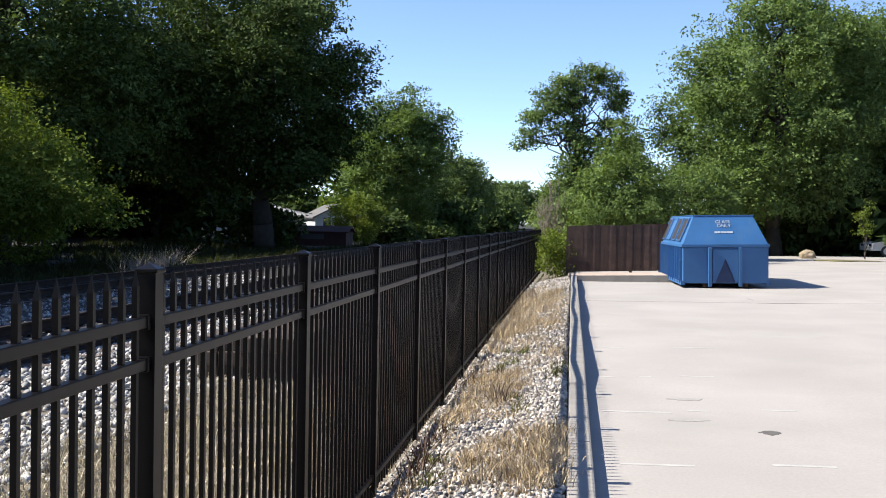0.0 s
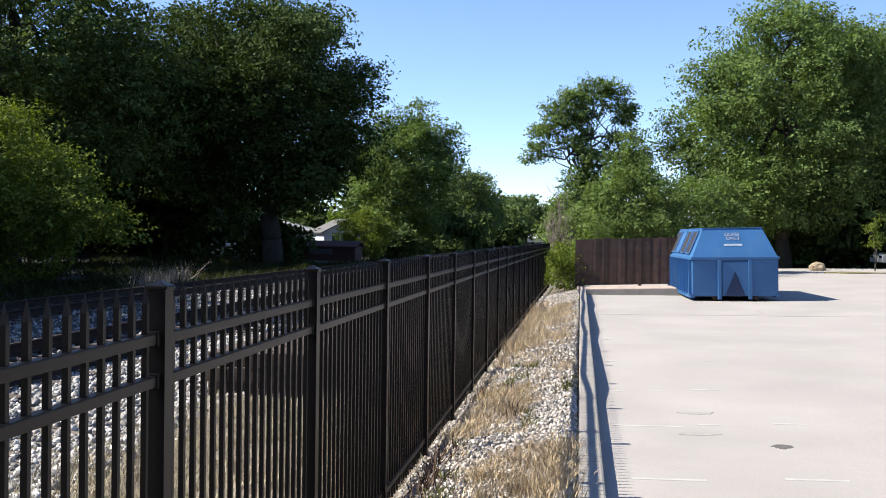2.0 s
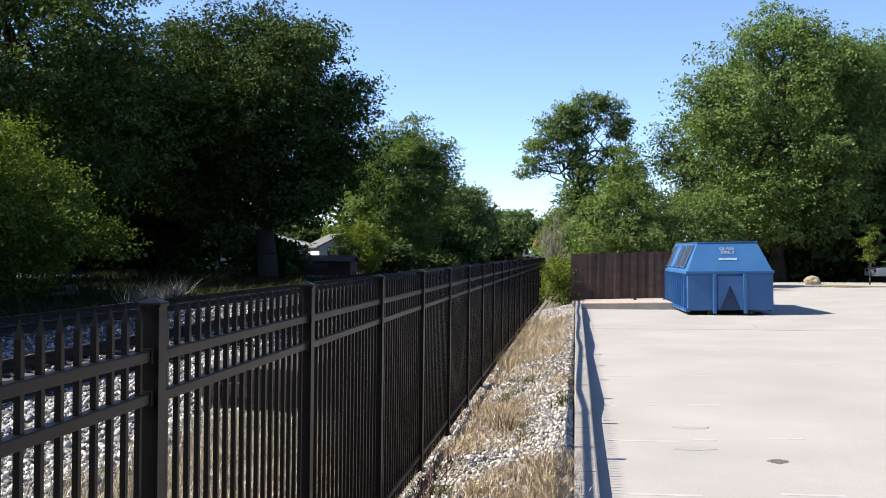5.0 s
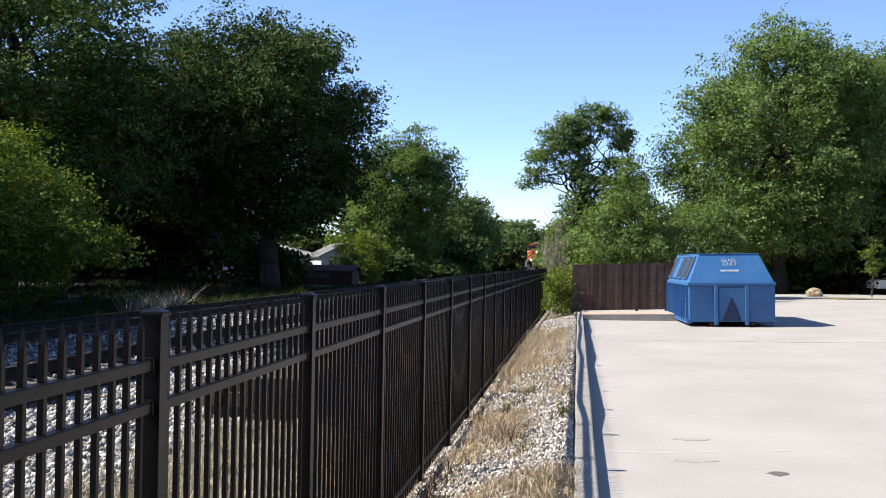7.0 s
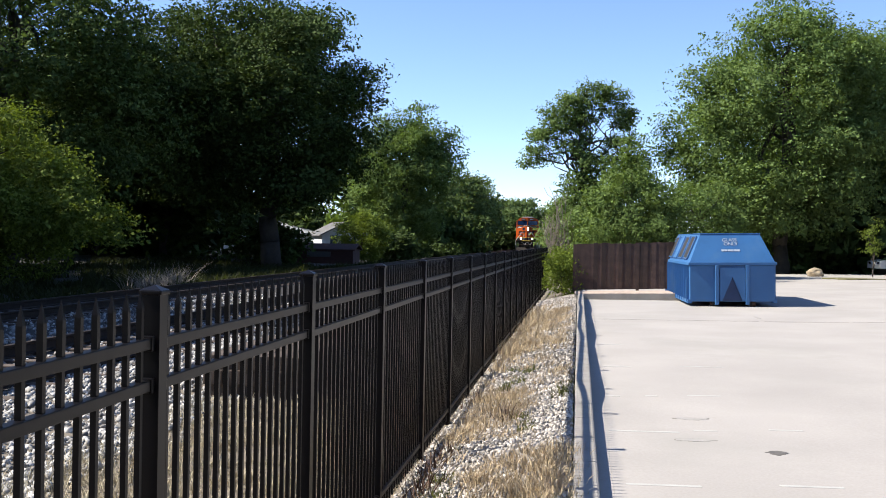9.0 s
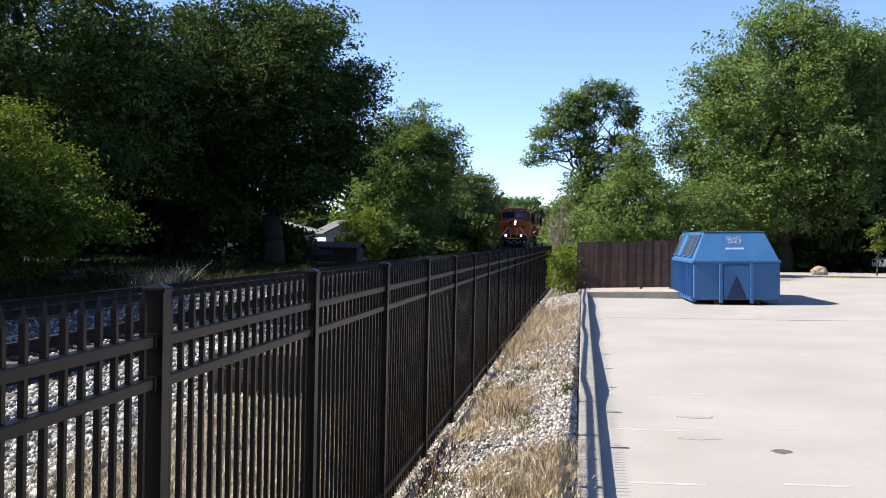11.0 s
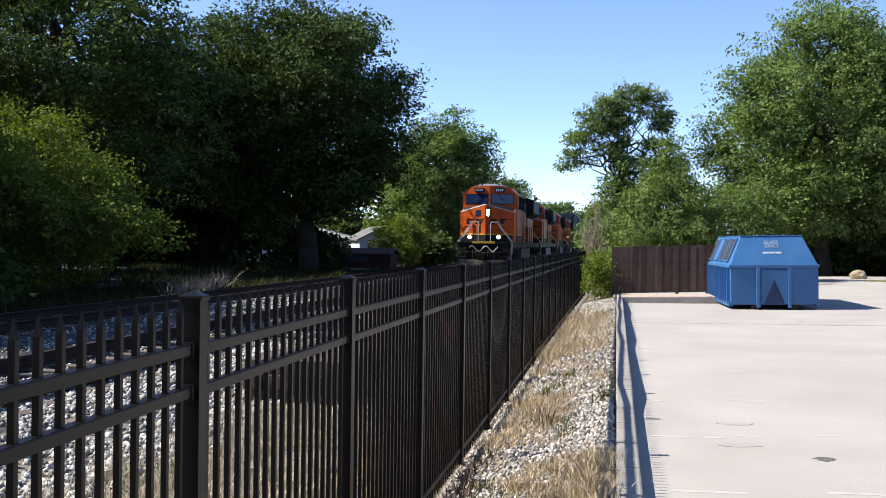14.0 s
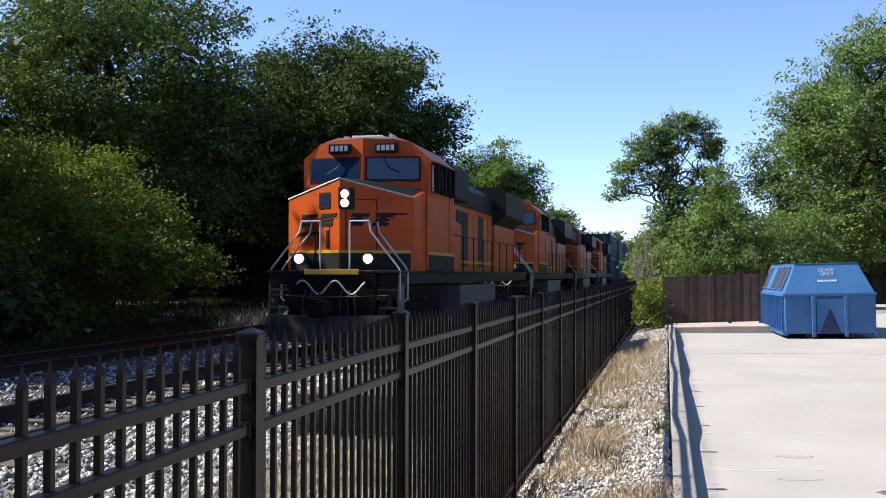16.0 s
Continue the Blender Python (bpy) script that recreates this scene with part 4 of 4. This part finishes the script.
def bogie(parent, y, spread):
    ob = part("bogie", Mesh().box(-0.5, 0.5, y - 0.3, y + 0.3, 0.55, 0.95, 0.04), M["dark"], parent)
    for s in (-1, 1):
        f = Mesh().prism([(y - spread - 0.5, 0.62), (y - spread - 0.3, 0.95), (y + spread + 0.3, 0.95), (y + spread + 0.5, 0.62), (y + spread + 0.2, 0.45), (y - spread - 0.2, 0.45)], "x", s * 0.98, s * 1.12)
        part("side_frame", f, M["dark"], ob)
        for k in (-1, 0, 1):
            part("axle_box", Mesh().box(s * 1.12, s * 1.24, y + k * spread - 0.16, y + k * spread + 0.16, 0.36, 0.72, 0.03), M["dark"], ob)
    for k in (-1, 0, 1):
        wheelset(ob, y + k * spread)


def locomotive(lens):
    """Origin on the top of the rails under the front lamps; the nose looks towards -y."""
    ob = thing("locomotive", "orange and black diesel freight locomotive with lit headlamps on the track", "locomotive", group="locomotives of the freight train")
    # underframe
    part("underframe", Mesh().box(-1.48, 1.48, 0.0, 20.9, 1.38, 1.62, 0.02), M["loco_black"], ob)
    part("deck", Mesh().box(-1.5, 1.5, -0.12, 20.95, 1.625, 1.69, 0.015), M["loco_black"], ob)
    part("deck_edge", Mesh().box(-0.62, 0.62, -0.15, -0.125, 1.60, 1.72, 0.008), M["yellow"], ob, "yellow painted edge of the front platform")
    plow = Mesh()
    for s in (-1, 1):
        plow.add([(0, -0.8, 0.14), (s * 1.36, -0.3, 0.14), (s * 1.36, -0.24, 0.72), (0, -0.5, 0.72), (0, -0.72, 0.14), (s * 1.36, -0.22, 0.14), (s * 1.36, -0.16, 0.72), (0, -0.42, 0.72)],
                 [(0, 1, 2, 3), (7, 6, 5, 4), (0, 4, 5, 1), (1, 5, 6, 2), (2, 6, 7, 3)])
    part("snow_plough", plow, M["plough"], ob, "dusty grey-brown snow plough")
    part("front_plate", Mesh().box(-1.0, 1.0, -0.12, 0.0, 0.7, 1.62, 0.02), M["dark"], ob)
    cpl = Mesh().box(-0.13, 0.13, -1.0, -0.1, 0.78, 1.02, 0.03).box(-0.2, 0.2, -1.25, -0.95, 0.7, 1.1, 0.06).box(0.05, 0.24, -1.38, -1.2, 0.74, 1.06, 0.05)
    part("coupler", cpl, M["dark"], ob)
    part("uncoupling_lever", Mesh().pipe([(-1.3, -0.16, 1.15), (-0.5, -0.3, 1.12), (0.5, -0.3, 1.12), (1.3, -0.16, 1.15)], 0.016), M["rust"], ob)
    part("draft_pocket", Mesh().box(-0.42, 0.42, -0.3, -0.1, 0.74, 1.12, 0.03), M["dark"], ob)
    part("rear_coupler", Mesh().box(-0.13, 0.13, 20.9, 21.0, 0.78, 1.02, 0.03), M["rust"], ob)
    hose = [(x, -0.22 - 0.05 * math.sin(x * 3), 1.32 + 0.15 * math.sin(x * 8.2 + 0.6)) for x in np.linspace(-0.78, 0.8, 26)]
    part("brake_hose", Mesh().pipe(hose, 0.02), M["silver"], ob, "pale looping air hose")
    for s in (-1, 1):
        for dx in (0.25, 0.42, 0.58):
            part("air_hose", Mesh().pipe([(s * dx, -0.14, 1.25), (s * dx, -0.3, 1.05), (s * (dx + 0.02), -0.28, 0.75), (s * dx, -0.2, 0.55)], 0.022), M["rubber"], ob)
        steps = Mesh()
        for k, z in enumerate((0.45, 0.85, 1.25)):
            steps.box(s * 1.02, s * 1.48, 0.02, 0.5, z, z + 0.04, 0.006)
        steps.box(s * 1.46, s * 1.485, 0.0, 0.52, 0.4, 1.4)
        part("step_well", steps, M["grey"], ob)
    # trucks and tank
    for y in (3.6, 17.2):
        bogie(ob, y, 1.85)
    tank = Mesh().prism([(-1.42, 1.3), (-1.42, 0.75), (-1.2, 0.42), (1.2, 0.42), (1.42, 0.75), (1.42, 1.3)], "y", 7.2, 13.4)
    part("fuel_tank", tank, M["grey"], ob, "dusty grey fuel tank")
    # nose
    n = Mesh()
    lo, c, r0, r1 = 1.69, 1.52, 3.76, 3.88
    n.add([(-c, 1.3, lo), (0, 0.45, lo), (c, 1.3, lo), (c, 2.6, lo), (-c, 2.6, lo),
           (-c, 1.3, 3.36), (0, 0.45, r0), (c, 1.3, 3.36), (c, 2.6, 3.62), (0, 2.45, r1), (-c, 2.6, 3.62)],
          [(0, 1, 6, 5), (1, 2, 7, 6), (2, 3, 8, 7), (0, 5, 10, 4), (5, 6, 9, 10), (6, 7, 8, 9), (3, 4, 10, 9, 8), (0, 4, 3, 2, 1)])
    part("nose", n, M["orange"], ob)
    for s in (-1, 1):
        lid = [(s * 0.04, 0.52, r0 + 0.008), (s * 1.44, 1.31, 3.395), (s * 1.44, 2.5, 3.64), (s * 0.04, 2.4, r1 + 0.01)]
        part("nose_top", Mesh().add(lid + [(x, y, z - 0.006) for x, y, z in lid], [(0, 1, 2, 3), (7, 6, 5, 4), (0, 4, 5, 1), (1, 5, 6, 2), (2, 6, 7, 3), (3, 7, 4, 0)]), M["loco_black"], ob, "dark anti-slip top of the nose")
    for s in (-1, 1):
        a, b = (0.02, 1.44) if s > 0 else (-1.44, -0.02)
        part("nose_skirt", on_nose(Mesh(), a, b, 1.70, 2.08, 0.014), M["loco_black"], ob)
        part("nose_stripe", on_nose(Mesh(), a, b, 2.085, 2.15, 0.016), M["yellow"], ob)
        lip = Mesh()
        for k in range(8):
            x0, x1 = [s * 1.52 * j / 8 for j in (k, k + 1)]
            z0, z1 = [r0 - 0.40 * j / 8 for j in (k, k + 1)]
            lip.rod((x0, nose_y(x0), z0), (x1, nose_y(x1), z1), 0.022, 6)
        part("nose_edge", lip, M["silver"], ob)
        # emblem drawn as slanted bars
    for x0, x1 in ((-1.16, -0.68), (-0.62, -0.12), (0.14, 0.58), (0.64, 1.08)):
        part("emblem_bar", on_nose(Mesh(), x0, x1 - 0.12, 2.70, 2.78, 0.015, 0.05), M["loco_black"], ob)
        part("emblem_bar", on_nose(Mesh(), x0 + 0.08, x1, 2.90, 2.98, 0.015, 0.05), M["loco_black"], ob)
        part("emblem_bar", on_nose(Mesh(), x0 + 0.06, x1 - 0.1, 2.81, 2.87, 0.015, 0.05), M["loco_black"], ob)
        part("emblem_bar", on_nose(Mesh(), x0 + (0.0 if x0 < 0 else 0.12), x0 + (0.13 if x0 < 0 else 0.25), 2.70, 2.98, 0.017, 0.1 if x0 > -1 else 0.07), M["loco_black"], ob)
    part("emblem_swoosh", on_nose(Mesh(), -1.3, -0.7, 2.5, 2.57, 0.015, 0.1), M["loco_black"], ob)
    part("emblem_swoosh", on_nose(Mesh(), 0.7, 1.36, 2.96, 3.0, 0.015, 0.05), M["loco_black"], ob)
    door = Mesh()
    for x0, x1, z0, z1 in ((0.12, 0.14, 1.75, 3.05), (0.74, 0.76, 1.75, 3.3), (0.34, 0.74, 3.28, 3.3), (-0.72, -0.70, 1.75, 2.7), (-0.3, -0.28, 1.75, 2.7)):
        on_nose(door, x0, x1, z0, z1, 0.010)
    part("nose_door", door, M["loco_black"], ob, "dark seams of the nose door")
    for x in (-0.62, -0.38):
        part("nose_grille", on_nose(Mesh(), x, x + 0.06, 2.2, 2.6, 0.02), M["loco_black"], ob)
    frame_ = Mesh()
    on_nose(frame_, -0.60, -0.28, 3.1, 3.46, 0.02)
    part("nose_window", frame_, M["loco_black"], ob)
    part("nose_window_pane", on_nose(Mesh(), -0.55, -0.33, 3.16, 3.40, 0.026), M["glass"], ob)
    hl = part("headlight_housing", Mesh().box(-0.02, 0.30, 0.38, 0.75, 3.06, 3.56, 0.03), M["loco_black"], ob)
    for z in (3.20, 3.40):
        part("headlight", disc_y(Mesh(), 0.14, 0.36, z, 0.085, 0.03), lens, hl, "round headlamp")
    for s in (-1, 1):
        d = part("ditch_light", disc_y(Mesh(), s * 0.79, 0.0, 1.95, 0.14, 0.16), M["loco_black"], ob)
        part("lens", disc_y(Mesh(), s * 0.79, -0.015, 1.95, 0.10, 0.02), lens, d, "round lamp lens")
    # cab
    outline = [(-1.56, 1.7), (-1.56, 4.42), (-1.14, 4.80), (-0.7, 4.88), (0.7, 4.88), (1.14, 4.80), (1.56, 4.42), (1.56, 1.7)]
    part("cab", Mesh().prism(outline, "y", 2.45, 5.6), M["orange"], ob)
    for s in (-1, 1):
        face = [(s * 0.0, 3.7), (s * 1.55, 3.5), (s * 1.55, 4.42), (s * 1.13, 4.79), (s * 0.7, 4.87), (0.0, 4.89)]
        front = [(x, 2.2 + 0.16 * abs(x) + (z - 3.7) * 0.06, z) for x, z in face]
        back = [(x, 2.449, z) for x, z in face]
        part("cab_front", Mesh().add(front + back, [(0, 1, 2, 3, 4, 5), (11, 10, 9, 8, 7, 6)] + [(j, (j + 1) % 6, 6 + (j + 1) % 6, 6 + j) for j in range(6)]), M["orange"], ob)
    part("cab_roof", Mesh().prism([(-1.1, 4.815), (-0.69, 4.895), (0.69, 4.895), (1.1, 4.815), (0.7, 4.94), (-0.7, 4.94)], "y", 2.5, 5.6), M["silver"], ob)
    part("cab_skirt", Mesh().box(-1.567, 1.567, 2.6, 5.59, 1.7, 2.08), M["loco_black"], ob)
    part("cab_stripe", Mesh().box(-1.569, 1.569, 2.6, 5.592, 2.082, 2.15), M["yellow"], ob)
    for s in (-1, 1):
        a, b = sorted((s * 0.07, s * 1.40))
        def raked(x0, x1, z0, z1, y, thick):
            """A pane of the windshield, on one facet of the front."""
            q = [(x, y + 0.16 * abs(x) + (z - 3.7) * 0.06, z) for x, z in ((x0, z0), (x1, z0), (x1, z1), (x0, z1))]
            return Mesh().add(q + [(p[0], p[1] + thick, p[2]) for p in q], [(0, 1, 2, 3), (7, 6, 5, 4), (0, 4, 5, 1), (1, 5, 6, 2), (2, 6, 7, 3), (3, 7, 4, 0)])
        wf = part("windshield_frame", raked(a, b, 3.84, 4.44, 2.185, 0.05), M["loco_black"], ob)
        part("windshield", raked(a + 0.05, b - 0.05, 3.89, 4.40, 2.180, 0.02), M["glass"], wf, "windshield with the sky's reflection put into its blue colour")
        part("wiper", Mesh().pipe([(s * 0.5, 2.28, 4.47), (s * 0.62, 2.25, 4.2), (s * 0.9, 2.28, 4.05)], 0.012), M["loco_black"], ob)
        a, b = sorted((s * 0.30, s * 0.86))
        nb = part("number_board", Mesh().box(a, b, 2.22, 2.5, 4.53, 4.76, 0.015), M["loco_black"], ob)
        for k in range(4):
            x = a + 0.06 + k * 0.115
            part("marking_bar", Mesh().box(x, x + 0.08, 2.212, 2.222, 4.58, 4.71), M["white"], nb)
        w = part("side_window", Mesh().box(s * 1.555, s * 1.575, 2.85, 4.9, 3.62, 4.3), M["loco_black"], ob)
        # silver frame added for the pale glint of sky on the first pane
        part("window_frame", Mesh().pipe([(s * 1.585, 2.9, 3.66), (s * 1.585, 3.45, 3.66), (s * 1.585, 3.45, 4.26), (s * 1.585, 2.9, 4.26), (s * 1.585, 2.9, 3.66)], 0.022), M["silver"], w)
        for y in (2.92, 3.62, 4.3):
            part("pane", Mesh().box(s * 1.572, s * 1.582, y, y + 0.55, 3.68, 4.24), M["glass"], w)
        part("mirror", Mesh().box(s * 1.56, s * 1.72, 3.4, 3.45, 3.65, 4.25, 0.01), M["loco_black"], ob)
        part("mirror", Mesh().box(s * 1.56, s * 1.70, 4.5, 4.55, 3.65, 4.25, 0.01), M["loco_black"], ob)
        for y in (3.0, 3.75, 4.9):
            part("mirror", Mesh().box(s * 1.57, s * 1.74, y, y + 0.05, 3.6, 4.32, 0.01), M["loco_black"], ob)
        part("sunshade", Mesh().prism([(s * 1.5, 4.36), (s * 1.78, 4.3), (s * 1.78, 4.28), (s * 1.5, 4.33)], "y", 2.8, 4.9), M["loco_black"], ob)
        part("cab_door", Mesh().box(s * 1.56, s * 1.572, 5.0, 5.5, 2.2, 4.1), M["orange"], ob)
        # handrails of the front platform
        for y, inner in ((0.12, 0.34), (0.8, 0.98)):
            rail = [(s * inner, y, 2.78), (s * 0.78, y, 2.78), (s * 0.82, y, 2.55), (s * 1.46, y - 0.02, 1.75), (s * 1.49, y - 0.02, 1.66), (s * 1.49, y - 0.02, 1.06), (s * 1.42, y - 0.02, 1.0)]
            if y > 0.5:
                rail = rail[1:]
            part("handrail", Mesh().pipe(rail, 0.022), M["silver"], ob, "pale steel handrail")
        part("handrail_post", Mesh().rod((s * 0.34, 0.12, 1.69), (s * 0.34, 0.12, 2.78), 0.02), M["silver"], ob)
    part("horn", Mesh().rod((0.55, 3.0, 4.94), (0.55, 3.0, 5.02), 0.05).rod((0.55, 2.8, 5.02), (0.55, 3.3, 5.02), 0.045, 8, 0.03), M["silver"], ob)
    part("roof_unit", Mesh().box(-0.45, 0.35, 2.8, 4.6, 4.945, 5.03, 0.03), M["silver"], ob)
    part("antenna", Mesh().box(-0.7, -0.6, 3.0, 3.1, 4.94, 5.04), M["silver"], ob)
    # hood
    hood = [(-0.98, 1.7), (-0.98, 4.25), (-0.75, 4.5), (0.75, 4.5), (0.98, 4.25), (0.98, 1.7)]
    part("hood", Mesh().prism(hood, "y", 5.62, 15.4), M["orange"], ob)
    part("hood_top", Mesh().prism([(-1.0, 3.7), (-1.0, 4.27), (-0.76, 4.53), (0.76, 4.53), (1.0, 4.27), (1.0, 3.7), (0.985, 3.7), (0.985, 4.26), (0.75, 4.51), (-0.75, 4.51), (-0.985, 4.26), (-0.985, 3.7)], "y", 5.63, 15.39), M["loco_black"], ob)
    part("blower_housing", Mesh().prism([(-1.42, 1.7), (-1.42, 3.0), (-1.0, 3.3), (1.0, 3.3), (1.42, 3.0), (1.42, 1.7)], "y", 5.65, 7.4), M["orange"], ob)
    part("brake_grid", Mesh().box(-1.42, 1.42, 5.63, 8.6, 3.72, 4.62, 0.05), M["loco_black"], ob)
    part("radiator_base", Mesh().box(-1.05, 1.05, 15.42, 20.3, 1.7, 3.4), M["orange"], ob)
    part("radiator", Mesh().prism([(-1.05, 3.41), (-1.48, 3.75), (-1.48, 4.6), (-1.2, 4.75), (1.2, 4.75), (1.48, 4.6), (1.48, 3.75), (1.05, 3.41)], "y", 15.42, 20.3), M["loco_black"], ob)
    part("exhaust", Mesh().box(-0.4, 0.4, 10.2, 11.2, 4.54, 4.75, 0.04), M["loco_black"], ob)
    part("end_platform", Mesh().box(-1.0, 1.0, 20.31, 20.4, 1.7, 3.0), M["orange"], ob)
    for s in (-1, 1):
        for k in range(10):
            y = 6.0 + k * 0.93
            if y > 7.5:
                part("hood_door", Mesh().box(s * 0.98, s * 0.996, y, y + 0.84, 1.85, 3.55, 0.006), M["loco_black" if k in (3, 4, 7) else "orange"], ob)
        part("hood_stripe", Mesh().box(s * 0.999, s * 1.004, 7.42, 20.2, 1.95, 2.03), M["yellow"], ob)
        rail = Mesh().pipe([(s * 1.46, 5.7, 2.7), (s * 1.46, 20.8, 2.7)], 0.02)
        part("side_handrail", rail, M["loco_black"], ob)
        for k in range(10):
            part("stanchion", Mesh().rod((s * 1.46, 5.8 + 1.66 * k, 1.69), (s * 1.46, 5.8 + 1.66 * k, 2.7), 0.018, 6), M["loco_black"], ob)
    return ob


def container_car():
    ob = thing("container_car", "freight well car carrying two stacked dark blue-grey containers", "railway wagon", group="container cars of the freight train")
    part("frame", Mesh().box(-1.4, 1.4, 0, 19.5, 0.5, 1.1, 0.03), M["dark"], ob)
    box = material("faded_container_paint", (0.02, 0.03, 0.05), 0.6, 0, 0.3, 1.5, 30, 0.2)
    for z, name in ((0.8, "lower_container"), (3.42, "upper_container")):
        c = part(name, Mesh().box(-1.22, 1.22, 2.4, 17.0, z, z + 2.59, 0.02), box, ob)
        for s in (-1, 1):
            wave = [(s * (1.221 + 0.03 * (k // 2 % 2)), 2.5 + (k + 1) // 2 * 0.15) for k in range(190)]
            part("corrugated_side", Mesh().prism(wave + [(s * 1.2205, wave[-1][1]), (s * 1.2205, wave[0][1])], "z", z + 0.15, z + 2.45), box, c)
        for x in (-0.6, 0.6):
            part("door_bar", Mesh().rod((x, 2.37, z + 0.1), (x, 2.37, z + 2.5), 0.02), M["steel"], c)
    for y in (1.2, 18.3):
        b = part("bogie", Mesh().box(-1.0, 1.0, y - 0.9, y + 0.9, 0.4, 0.75, 0.05), M["dark"], ob)
        for dy in (-0.85, 0.85):
            wheelset(b, y + dy)
    return ob


train = [locomotive(M["brass"]), locomotive(M["silver"])]
tagged(train[1], "orange and black diesel locomotive trailing behind another, lamps off")
for k in range(2):
    train.append(copy_thing(train[1], pose(0, 0, 0)))
lead_car = container_car()
train += [lead_car, copy_thing(lead_car, pose(0, 0, 0)), copy_thing(lead_car, pose(0, 0, 0))]
train_offset = [0, 22.3, 44.6, 66.9, 89.3, 109.2, 129.1]


def motions():
    times = [0, 1 / 30] + [0.5 * k for k in range(1, 32)] + [16 - 1 / 30, 16]
    for ob, back in zip(train, train_offset):
        walk(ob, [(t, pose(TRACK_X, 21.98 + 17.49 * (16 - t) + back, RAIL_Z)) for t in times])


motions()
